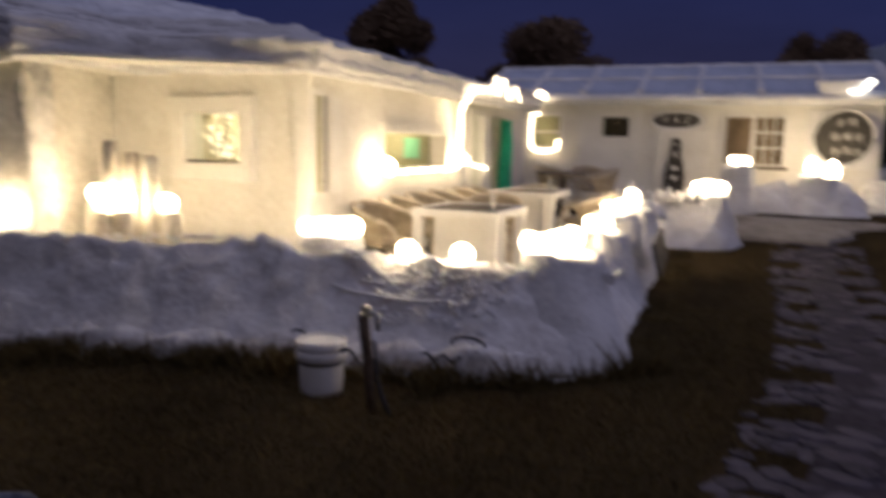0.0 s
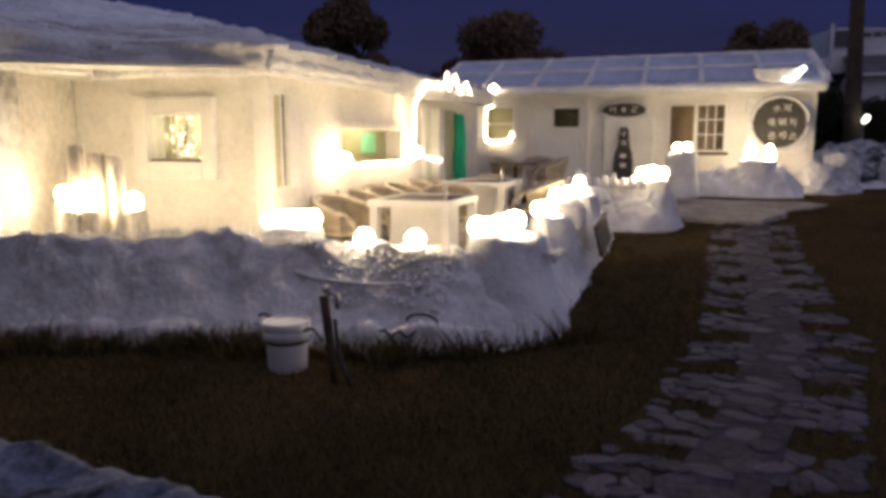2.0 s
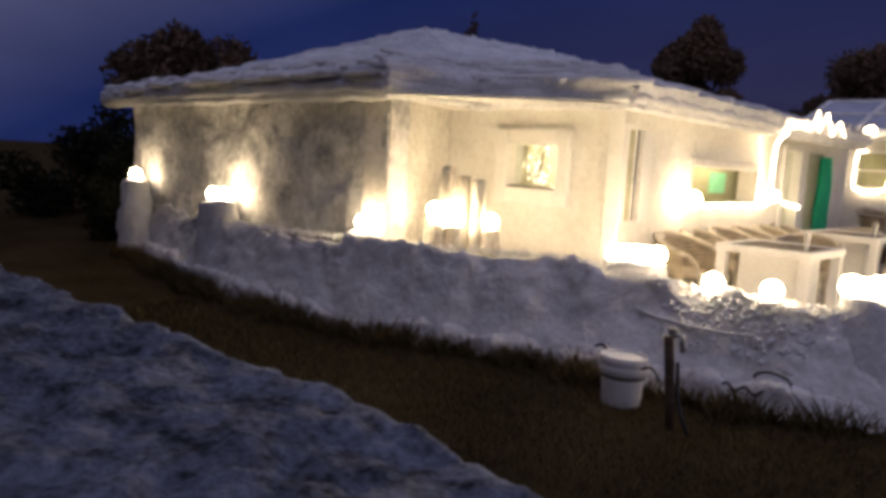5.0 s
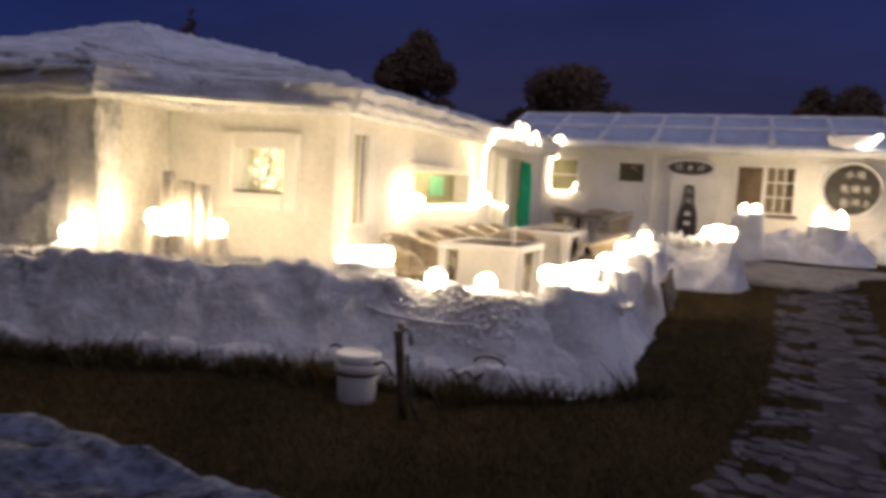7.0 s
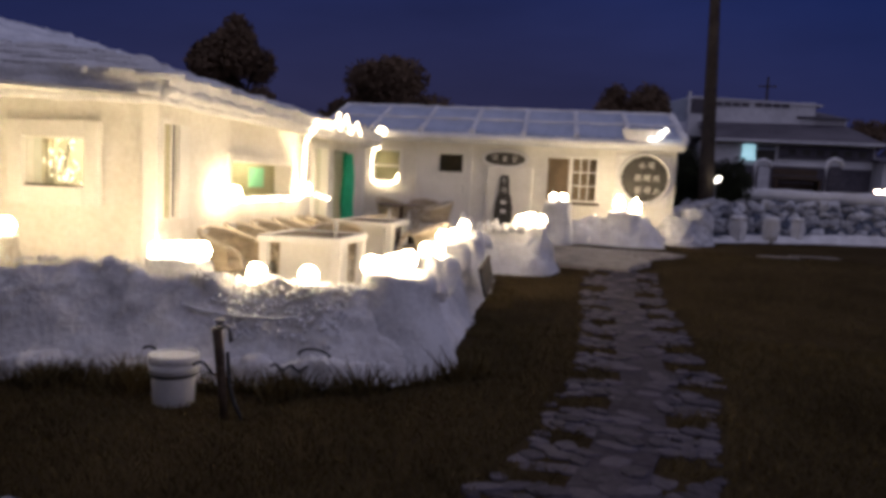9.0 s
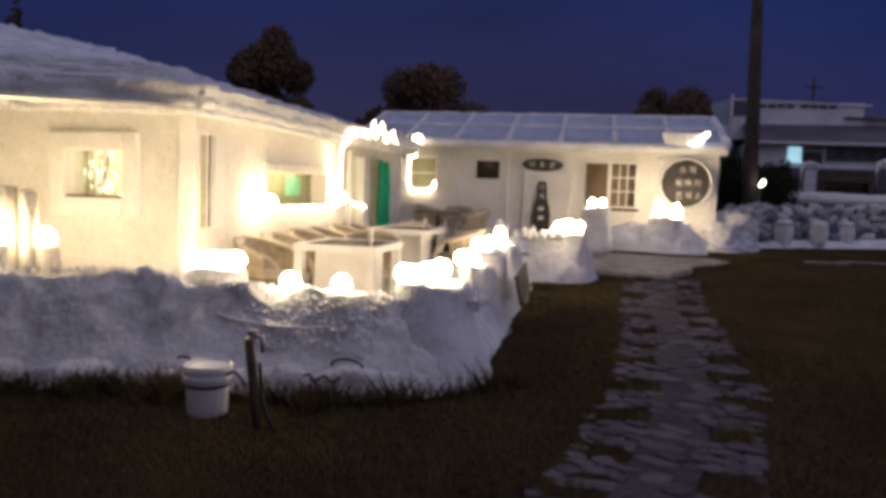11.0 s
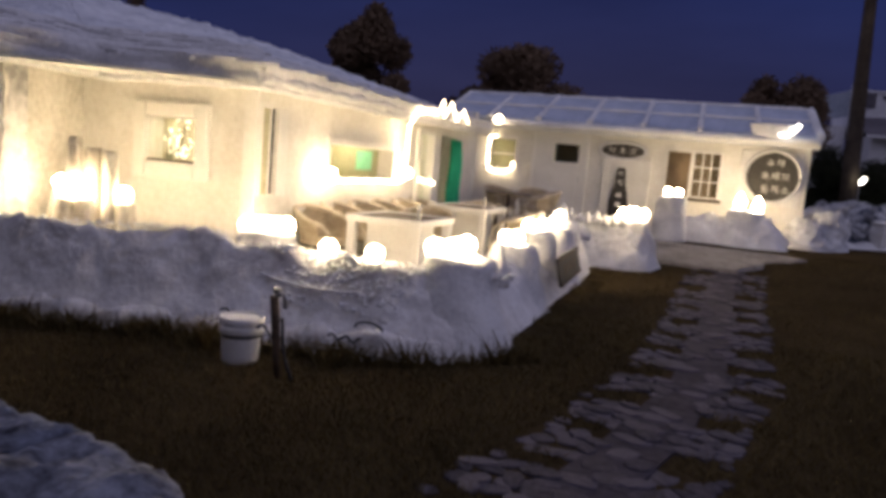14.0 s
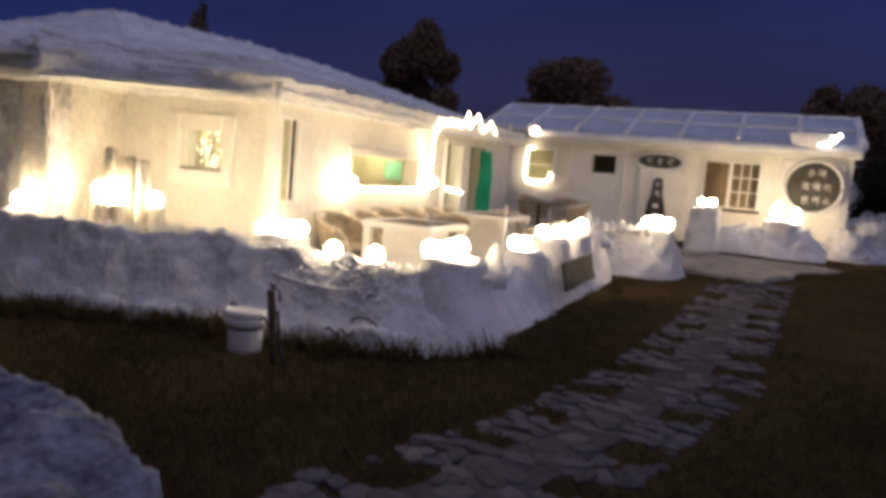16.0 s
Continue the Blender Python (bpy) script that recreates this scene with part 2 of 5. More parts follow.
def wall(name, origin, u, length, z0, z1, thick, holes, material, label, amp=0.012, step=0.12):
    """A wall with real openings: holes are (from, to, low, high) along u and up. Its outer face is on the line; it thickens inwards."""
    u = Vector(u).normalized()
    n = u.cross(Vector((0, 0, 1)))
    o = Vector(origin)

    def cuts(a, b, marks):
        marks = sorted({a, b, *[m for m in marks if a < m < b]})
        out = []
        for p, q in zip(marks, marks[1:]):
            k = max(1, round((q - p) / step))
            out += [p + (q - p) * i / k for i in range(k)]
        return out + [b]

    us = cuts(0, length, [h[i] for h in holes for i in (0, 1)])
    zs = cuts(z0, z1, [h[i] for h in holes for i in (2, 3)])

    def open_at(i, j):
        if not (0 <= i < len(us) - 1 and 0 <= j < len(zs) - 1):
            return True
        a, b = (us[i] + us[i + 1]) / 2, (zs[j] + zs[j + 1]) / 2
        return any(h[0] < a < h[1] and h[2] < b < h[3] for h in holes)

    bm, made = bmesh.new(), {}

    def v(i, j, s):
        if (i, j, s) not in made:
            p = o + u * us[i] + Vector((0, 0, zs[j]))
            if s:
                p = p - n * thick
            else:
                p = p + n * amp * (noise.noise(p * 2.1) + 0.6 * noise.noise(p * 6.3))
            made[i, j, s] = bm.verts.new(p)
        return made[i, j, s]

    for i in range(len(us) - 1):
        for j in range(len(zs) - 1):
            if open_at(i, j):
                continue
            bm.faces.new((v(i, j, 0), v(i + 1, j, 0), v(i + 1, j + 1, 0), v(i, j + 1, 0)))
            bm.faces.new((v(i, j + 1, 1), v(i + 1, j + 1, 1), v(i + 1, j, 1), v(i, j, 1)))
            for di, dj, p, q in ((-1, 0, (0, 1), (0, 0)), (1, 0, (1, 0), (1, 1)), (0, -1, (0, 0), (1, 0)), (0, 1, (1, 1), (0, 1))):
                if open_at(i + di, j + dj):
                    a, b = (i + p[0], j + p[1]), (i + q[0], j + q[1])
                    bm.faces.new((v(*b, 0), v(*a, 0), v(*a, 1), v(*b, 1)))
    bmesh.ops.recalc_face_normals(bm, faces=bm.faces[:])
    return solid(name, bm, material, label, "wall", kind="structure")


def sheet(p, thick, nu, nv, amp=0.0, scale=2.0, bm=None, shape=None):
    """A thick sheet spanned by four corners, in order round it, uneven on top."""
    bm = bm or bmesh.new()
    a, b, c, d = [Vector(q) for q in p]
    nrm = (c - a).cross(d - b).normalized()
    if nrm.z < 0:
        nrm = -nrm
    top, low = [], []
    for i in range(nu + 1):
        s = i / nu
        ra, rb = [], []
        for j in range(nv + 1):
            t = j / nv
            q = a * (1 - s) * (1 - t) + b * s * (1 - t) + c * s * t + d * (1 - s) * t
            h = amp * (noise.noise(q * scale) + 0.5 * noise.noise(q * scale * 3.1)) if amp else 0
            if shape:
                h += shape(s, t)
            ra.append(bm.verts.new(q + nrm * h))
            rb.append(bm.verts.new(q - Vector((0, 0, thick))))
        top.append(ra)
        low.append(rb)
    for i in range(nu):
        for j in range(nv):
            bm.faces.new((top[i][j], top[i + 1][j], top[i + 1][j + 1], top[i][j + 1]))
            bm.faces.new((low[i][j + 1], low[i + 1][j + 1], low[i + 1][j], low[i][j]))
    for i in range(nu):
        bm.faces.new((top[i + 1][0], top[i][0], low[i][0], low[i + 1][0]))
        bm.faces.new((top[i][nv], top[i + 1][nv], low[i + 1][nv], low[i][nv]))
    for j in range(nv):
        bm.faces.new((top[0][j], top[0][j + 1], low[0][j + 1], low[0][j]))
        bm.faces.new((top[nu][j + 1], top[nu][j], low[nu][j], low[nu][j + 1]))
    bmesh.ops.remove_doubles(bm, verts=bm.verts[:], dist=1e-5)
    bmesh.ops.recalc_face_normals(bm, faces=bm.faces[:])
    return bm


def along(points, step):
    """Points every step metres along a line of corners, with the corners' extra values carried."""
    out = []
    for p, q in zip(points, points[1:]):
        k = max(1, round(math.dist(p[:2], q[:2]) / step))
        out += [tuple(a + (b - a) * i / k for a, b in zip(p, q)) for i in range(k)]
    return out + [points[-1]]


def bank(line, amp=0.07, scale=3.0, step=0.06, rows=22, seed=0.0, steep=0.35):
    """A lumpy bank of snow. line: corners (outer x, outer y, inner x, inner y, base z, top z)."""
    bm = bmesh.new()
    rings = []
    pts = along(line, step)
    for ox, oy, ix, iy, zb, zt in pts:
        ring = []
        for k in range(rows + 1):
            s = k / rows
            f = min(1.0, max(0.0, s * 1.0))
            h = min(1.0, (min(s, 1 - s) / steep)) if s < 1 else 0
            h = max(0.0, h) ** 0.75
            lean = 0.10 * math.sin(math.pi * h) * (1 if s < 0.5 else -1)
            p = Vector((ox + (ix - ox) * (f + lean * 0.3), oy + (iy - oy) * (f + lean * 0.3), zb - 0.06 + (zt - zb + 0.06) * h))
            q = p + Vector((seed, seed * 0.7, 0))
            a = amp * (0.35 + 0.65 * h)
            d = noise.noise_vector(q * scale) * a + noise.noise_vector(q * scale * 2.7) * a * 0.5 + noise.noise_vector(q * scale * 7) * a * 0.34 + noise.noise_vector(q * scale * 17) * a * 0.16
            if h > 0.9:
                d.z += a * 0.8 * noise.noise(q * 5.0)
            if k in (0, rows):
                d.z = 0
            ring.append(bm.verts.new(p + d))
        rings.append(ring)
    for a, b in zip(rings, rings[1:]):
        for k in range(rows):
            bm.faces.new((a[k], b[k], b[k + 1], a[k + 1]))
    bm.faces.new(rings[0])
    bm.faces.new(rings[-1][::-1])
    bmesh.ops.recalc_face_normals(bm, faces=bm.faces[:])
    return bm


def mound(x, y, z0, z1, r0, r1, amp=0.06, scale=4.0, seg=36, rows=16):
    """A rough round pier of packed snow."""
    prof = [(r0 + (r1 - r0) * (k / rows) ** 0.7, z0 - 0.06 + (z1 - z0 + 0.06) * k / rows) for k in range(rows + 1)]
    prof += [(r1 * 0.86, z1 + 0.02), (r1 * 0.5, z1 + 0.03), (r1 * 0.12, z1 + 0.03)]
    bm = lathe(prof, seg, m=Matrix.Translation((x, y, 0)))
    return rough(rough(bm, amp, scale, amp * 0.5, scale * 3), 0.014, 22)


def text(body, size, m, material, parent, name="lettering"):
    cu = bpy.data.curves.new("text", "FONT")
    cu.body, cu.size, cu.align_x, cu.align_y, cu.extrude, cu.offset = body, size, "CENTER", "CENTER", 0.004, 0.0
    tmp = new("text", cu)
    bpy.context.view_layer.update()
    me = bpy.data.meshes.new_from_object(tmp.evaluated_get(bpy.context.evaluated_depsgraph_get()))
    bpy.data.objects.remove(tmp)
    me.transform(m)
    me.materials.clear()
    me.materials.append(material)
    return part(name, me, material, parent)


def smooth_step(a, b, v):
    t = min(1.0, max(0.0, (v - a) / (b - a)))
    return t * t * (3 - 2 * t)


def ground_z(x, y):
    return 0.33 * smooth_step(8.5, 13.6, y) - 0.10 * smooth_step(0.3, -1.4, x) * smooth_step(5.5, 3.5, y) + 0.02 * noise.noise(Vector((x * 0.7, y * 0.7, 0)))


# ---- ground ----
bm = bmesh.new()
xs = [-400, -120, -50, -25] + [-15 + 0.5 * i for i in range(61)] + [25, 50, 120, 400]
ys = [-400, -100, -30] + [-8 + 0.5 * i for i in range(69)] + [35, 60, 130, 500]
grid = [[bm.verts.new((x, y, ground_z(x, y))) for y in ys] for x in xs]
for i in range(len(xs) - 1):
    for j in range(len(ys) - 1):
        bm.faces.new((grid[i][j], grid[i + 1][j], grid[i + 1][j + 1], grid[i][j + 1]))
solid("ground", bm, GRASSBASE, "dark trampled lawn soil under short grass", "ground", kind="structure", smooth=True)

# Plain walls added out of view, higher on the left, to keep skylight off the snow
wall("unseen_shade_wall", (-1.2, -2.4, 0), (-1, 0, 0), 14.8, -0.2, 11.5, 0.25, [], DARKROOF, "plain dark wall added out of view to block skylight", 0.01, 0.8)
wall("unseen_low_wall", (12.0, -2.4, 0), (-1, 0, 0), 13.2, -0.2, 2.2, 0.25, [], DARKROOF, "lower plain dark wall added out of view to block skylight", 0.01, 0.8)

# Patio slab behind the banks
bm = rough(sheet([(-4.7, 4.6, 0.06), (-0.5, 4.6, 0.06), (-0.5, 15.5, 0.36), (-2.65, 15.5, 0.36)], 0.3, 20, 40), 0.006, 3)
solid("patio_floor", bm, CONCRETE, "pale concrete patio floor dusted with snow", "floor", kind="structure")
bm = sheet([(-0.6, 11.0, 0.22), (2.0, 10.75, 0.205), (3.1, 12.7, 0.325), (0.2, 13.4, 0.345)], 0.2, 44, 44, 0.02, 2)
for v in bm.verts:
    v.co += Vector((noise.noise(v.co * 1.7), noise.noise(v.co * 1.7 + Vector((5, 0, 0))), 0)) * 0.22
solid("pavement", bm, TRODDEN, "trodden pale cross path in front of the building", "pavement", kind="structure", smooth=True)
for x, y, rx, ry in ((4.95, 13.35, 0.4, 0.05), (5.75, 13.85, 0.5, 0.06)):
    bm = lathe([(1.0, 0.0), (0.9, 0.02), (0.5, 0.03), (0.02, 0.034)], 26)
    for v in bm.verts:
        v.co = Vector((x + v.co.x * rx * (1 + 0.4 * noise.noise(v.co * 2)), y + v.co.y * ry * (1 + 0.5 * noise.noise(v.co * 3)), ground_z(x, y) + v.co.z))
    solid("snow_patch", bm, TRODDEN, "thin trodden patch of old snow on the lawn", "snow patch", "snow patches", smooth=True)

# ---- house ----
house_wall_left = wall("wall_front_left", (-9.8, 3.9, 0), (1, 0, 0), 5.4, -0.1, 2.0, 0.25, [], STONEWALL, "rough grey rendered stone wall, lit by globe lamps", 0.05, 0.07)
wall("wall_return", (-4.4, 3.9, 0), (-0.5, 1.35, 0), 1.44, -0.1, 2.0, 0.25, [], RETURNWALL, "yellow-lit rough pale rendered return wall", 0.03, 0.07)
wall("wall_front", (-4.95, 5.25, 0), (1, 0, 0), 2.20, -0.1, 2.05, 0.2, [(0.93, 1.51, 1.20, 1.62)], PLASTER, "white plastered front wall with a small window")
SIDE = [(0.225, 0.335, 0.95, 1.80), (1.45, 3.25, 1.13, 1.51), (4.20, 4.85, 0.15, 1.85), (5.25, 5.95, 0.20, 1.85)]
wall("wall_side", (-2.75, 5.25, 0), (0, 1, 0), 7.2, -0.1, 2.1, 0.2, SIDE, PLASTER, "white plastered side wall facing the patio")
wall("wall_side_end", (-2.75, 12.45, 0), (-1, 0, 0), 2.5, -0.1, 2.4, 0.2, [], PLASTER, "white plastered end wall of the house")
wall("wall_back_left", (-9.8, 12.5, 0), (0, -1, 0), 8.6, -0.1, 2.0, 0.25, [], STONEWALL, "rough rendered stone wall at the rear", 0.03, 0.3)
wall("wall_back", (-5.2, 12.5, 0), (-1, 0, 0), 4.6, -0.1, 2.4, 0.2, [], PLASTER, "plain plastered rear wall", 0.01, 0.4)

P0, P1, P2, P3 = (-6.85, 6.7, 3.25), (-6.3, 8.5, 3.22), (-6.0, 10.8, 3.16), (-5.85, 14.6, 2.95)
FL, A, J, C, D1, D2, E = (-10.1, 3.55, 2.06), (-4.15, 3.58, 2.10), (-3.85, 4.40, 2.08), (-2.48, 4.83, 2.10), (-2.42, 8.5, 2.10), (-2.42, 11.0, 2.14), (-2.42, 12.0, 2.15)
BL, BR = (-10.3, 14.0, 2.0), (-5.9, 15.2, 2.3)
roof = thing("house_roof", (0, 0, 0), "low hipped roof thickly covered with white snow", "roof", kind="structure")


def courses(s, t):
    """Uneven courses of old tiles under the snow."""
    q = t * 11 + 0.5 * noise.noise(Vector((s * 5, t * 3, 0)))
    return 0.05 * (1 - q % 1.0) * (0.5 + 0.9 * noise.noise(Vector((s * 9, math.floor(q) * 3.7, 1))))


for a, b, c, d, nu, nv in ((FL, A, P0, P0, 60, 34), (A, J, P0, P0, 12, 34), (J, C, P1, P0, 24, 34), (C, D1, P1, P1, 36, 34), (D1, D2, P2, P1, 30, 34), (D2, E, P3, P2, 30, 34), (BL, FL, P0, P0, 20, 16), (BL, P0, P1, BR, 16, 16), (BR, P1, P2, P3, 8, 8)):
    part("roof_slope", sheet((a, b, c, d), 0.08, nu * 2, nv * 2, 0.03, 2.6, shape=courses), SNOWROOF, roof, smooth=True)
part("roof_slope", sheet((E, (-4.6, 14.9, 2.3), P3, P3), 0.08, 20, 10, 0.03, 2.2), SNOWROOF, roof, smooth=True)


def eave_snow(points, r, seedv):
    """A lumpy roll of snow hanging on the eaves."""
    pts = [Vector(p) for p in along(points, 0.05)]
    bm = tube(pts, [r * (1 + 0.3 * noise.noise(p * 3 + Vector((seedv, 0, 0)))) for p in pts], 10)
    for v in bm.verts:
        q = v.co * 1.0
        v.co += Vector((noise.noise(q * 4 + Vector((seedv, 0, 0))), noise.noise(q * 4 + Vector((0, seedv, 0))), 0.5 * noise.noise(q * 5))) * 0.04 + noise.noise_vector(q * 16) * 0.014
    return bm


for q, out in ((((-10.1, 3.6, 1.98), (-4.15, 3.62, 2.0)), (0, -1)), ((A[:2] + (2.02,), J[:2] + (2.0,)), (0.9, -0.3)), ((J[:2] + (1.99,), C[:2] + (2.01,)), (0.3, -0.9)), ((C[:2] + (2.01,), D1[:2] + (2.02,), D2[:2] + (2.05,), E[:2] + (2.07,)), (1, 0))):
    for k, (dz, r, o) in enumerate(((-0.05, 0.045, -0.03), (0.02, 0.055, 0.02), (0.085, 0.050, 0.0))):
        part("eave_edge", eave_snow([(p[0] + o * out[0], p[1] + o * out[1], p[2] + dz) for p in q], r, q[0][0] + 5.0 * k), SNOW, roof, "layered lumpy snow edge along the eaves", smooth=True)


def crust(corners, count, seedv, deep):
    """Broken plates of crusted snow lying in courses on the lower part of a roof slope."""
    q = random.Random(seedv)
    a, b, c, d = [Vector(p) for p in corners]
    up = (c - a).cross(d - b).normalized()
    up = -up if up.z < 0 else up
    side = (b - a).normalized()
    rise = up.cross(side)
    bm = bmesh.new()
    for _ in range(count):
        s = q.random()
        t = deep * (int(q.random() ** 1.5 * 8) + q.uniform(-0.15, 0.15)) / 8
        p = a * (1 - s) * (1 - t) + b * s * (1 - t) + c * s * t + d * (1 - s) * t + up * q.uniform(0.035, 0.065)
        rx, ry, h = q.uniform(0.08, 0.26), q.uniform(0.05, 0.11), q.uniform(0.012, 0.03)
        tilt = q.uniform(-0.05, 0.25)
        ring = []
        for k in range(8):
            w = 2 * math.pi * k / 8 + q.uniform(-0.25, 0.25)
            e = q.uniform(0.75, 1.15)
            ring.append(p + side * rx * e * math.cos(w) + rise * ry * e * math.sin(w) - up * tilt * ry * e * math.sin(w))
        low = [bm.verts.new(v - up * 0.02) for v in ring]
        mid_ = [bm.verts.new(v + up * h) for v in ring]
        top = [bm.verts.new(p + (v - p) * 0.75 + up * h * 1.5) for v in ring]
        for r0, r1 in ((low, mid_), (mid_, top)):
            for k in range(8):
                bm.faces.new((r0[k], r0[(k + 1) % 8], r1[(k + 1) % 8], r1[k]))
        bm.faces.new(top)
        bm.faces.new(low[::-1])
    bmesh.ops.recalc_face_normals(bm, faces=bm.faces[:])
    return bm


for corners, count, deep in (((FL, A, P0, P0), 150, 0.20), ((A, J, P0, P0), 60, 0.30), ((J, C, P1, P0), 150, 0.30), ((C, D1, P1, P1), 170, 0.16), ((D1, D2, P2, P1), 70, 0.12)):
    part("snow_crust", crust(corners, count, count, deep), SNOW, roof, "broken plates of crusted snow along the eaves")
bm = sheet((FL[:2] + (1.96,), A[:2] + (1.98,), (-4.6, 5.4, 2.0), (-9.9, 4.3, 1.98)), 0.03, 20, 6)
for q, out in (((A, J), (0.9, -0.3)), ((J, C), (0.3, -0.9)), ((C, D1), (1, 0)), ((D1, D2), (1, 0)), ((D2, E), (1, 0))):
    edge_ = []
    for o, dz in ((0.01, -0.15), (0.085, 0.06)):
        edge_.append([(p[0] + o * out[0], p[1] + o * out[1], p[2] + dz) for p in q])
    n_ = max(6, round(math.dist(q[0], q[1]) / 0.04))
    face = sheet((edge_[0][0], edge_[0][1], edge_[1][1], edge_[1][0]), 0.03, n_, 7, 0.022, 5.0)
    part("fascia", face, SNOW, roof, "thick rough snow face along the eaves", smooth=True)
part("eave_edge", eave_snow([(-10.1, 3.66, 2.13), (-4.2, 3.70, 2.16)], 0.075, 53.0), SNOWROOF, roof, "rounded snow lip above the front eaves", smooth=True)
for dz, r in ((0.10, 0.065), (0.185, 0.055)):
    lip = [A[:2] + (2.0 + dz,), J[:2] + (1.99 + dz,), (J[0] + 0.2 * (C[0] - J[0]), J[1] + 0.2 * (C[1] - J[1]), 1.97 + dz)]
    part("eave_edge", eave_snow(lip, r, 31.0 + dz), SNOW, roof, "thick stepped lip of snow at the eaves corner", smooth=True)
part("soffit", bm, PLASTER, roof)
part("soffit", sheet((A[:2] + (1.98,), C[:2] + (1.99,), (-2.8, 5.5, 2.0), (-4.9, 5.4, 2.0)), 0.03, 10, 6), PLASTER, roof)
part("soffit", sheet((C[:2] + (1.99,), E[:2] + (2.05,), (-2.9, 12.0, 2.05), (-2.9, 5.0, 2.0)), 0.03, 10, 4), PLASTER, roof)
bm = lathe([(0.165, -0.12), (0.16, 0.0), (0.145, 0.06), (0.11, 0.11), (0.06, 0.142), (0.01, 0.152)], 28, m=Matrix.Translation((-2.99, 5.42, 2.25)))
solid("roof_vent", rough(bm, 0.008, 9), SNOW, "round snow-covered dome vent on the house roof", "roof vent", smooth=True)
solid("ceiling", box(-9.6, -2.95, 5.4, 12.3, 2.02, 2.06), INNER, "plain painted ceiling inside the house", "ceiling", kind="structure")


def pane(parent, x0, x1, y, z0, z1, name="pane", axis="x"):
    b = box(x0, x1, y - 0.004, y + 0.004, z0, z1) if axis == "x" else box(y - 0.004, y + 0.004, x0, x1, z0, z1)
    ob = part(name, b, GLASS, parent)
    ob.visible_shadow = False
    return ob


# Front window with its deep white surround
win = thing("window_1", (0, 0, 0), "small square window in a thick white surround, lit from inside", "window", kind="structure")
for x0, x1, z0, z1 in ((-4.18, -4.03, 1.02, 1.78), (-3.43, -3.28, 1.02, 1.78), (-4.03, -3.43, 1.63, 1.78), (-4.03, -3.43, 1.02, 1.19)):
    part("window_frame", rough(box(x0, x1, 5.19, 5.30, z0, z1, 0.015), 0.006, 8), WHITEPAINT, win)
pane(win, -4.02, -3.44, 5.34, 1.2, 1.62)
part("window_sill", box(-4.02, -3.44, 5.22, 5.32, 1.18, 1.205, 0.004), DARKWOOD, win)
curtain = thing("window_curtain", (0, 0, 0), "pale gathered curtain behind the small window", "curtain")
for k in range(5):
    x = (-4.05, -4.0, -3.94, -3.52, -3.46)[k]
    part("curtain_fold", tube([(x, 5.50, 1.1), (x + 0.015, 5.49, 1.4), (x, 5.5, 1.75)], [0.03, 0.022, 0.03], 8), CURTAIN, curtain, smooth=True)
solid("room_wall", box(-5.0, -3.0, 6.6, 6.7, 0, 2.0), INNER, "plain painted wall inside the lit room", "wall", kind="structure")
solid("room_partition", box(-3.4, -3.35, 5.5, 6.6, 0.0, 2.0), INNER, "partition wall inside the house", "wall", kind="structure")
room = bpy.data.lights.new("room_light", "POINT")
room.energy, room.color, room.shadow_soft_size = 60, (1, 0.84, 0.55), 0.12
room_ob = new("room_light", room)
room_ob.location = (-3.95, 6.1, 1.75)
dining = bpy.data.lights.new("dining_light", "POINT")
dining.energy, dining.color, dining.shadow_soft_size = 24, (1, 0.84, 0.55), 0.12
dining_ob = new("dining_light", dining)
dining_ob.location = (-3.12, 8.7, 1.85)

twig = thing("lit_branch", (-3.80, 5.47, 1.1), "branch wound with tiny warm lights inside the window", "decoration")
part("stem", tube([(0, 0, -1.0), (0.02, 0, 0.1), (0.0, 0, 0.3), (0.06, 0, 0.55)], 0.008, 6), BARK, twig)
tr_ = random.Random(8)
for k in range(44):
    h = tr_.uniform(0.10, 0.56)
    x = tr_.gauss(0.02, 0.11)
    part("tiny_light", tube([(x, tr_.uniform(-0.05, 0.05), h), (x + tr_.uniform(-0.03, 0.03), 0.0, h + tr_.uniform(0.02, 0.06))], tr_.uniform(0.003, 0.008), 5), TINY, twig)

# Corner post and the glazed side door by the corner
solid("corner_trim", rough(box(-2.88, -2.72, 5.215, 5.245, 0.0, 1.98, 0.008), 0.004, 5), WHITEPAINT, "white painted corner board of the house", "trim", kind="structure")
door = thing("door_1", (0, 0, 0), "tall narrow side door with a pale leaf, standing ajar with a dark gap", "door", kind="structure")
part("door_leaf", box(-2.745, -2.728, 5.29, 5.43, 0.95, 1.79, 0.003), MENU, door, "pale olive painted leaf")
part("door_frame", box(-2.745, -2.705, 5.255, 5.29, 0.93, 1.84, 0.006), WHITEPAINT, door)
part("door_frame", box(-2.748, -2.728, 5.43, 5.468, 0.93, 1.84, 0.004), WHITEPAINT, door)
part("door_frame", box(-2.745, -2.705, 5.29, 5.43, 1.79, 1.84, 0.006), WHITEPAINT, door)
part("door_frame", box(-2.745, -2.72, 5.59, 5.77, 0.93, 1.80, 0.006), WHITEPAINT, door)
part("door_handle", tube([(-2.73, 5.452, 1.36), (-2.70, 5.452, 1.36), (-2.70, 5.452, 1.30), (-2.73, 5.452, 1.30)], 0.008, 8), STEEL, door)
# Black sheet closes the slot and paints in the dark of an open gap
part("slot_shade_sheet", box(-2.785, -2.775, 5.44, 5.60, 0.93, 1.82, 0.002), RUBBER, door, "black sheet for the dark inside the slot")

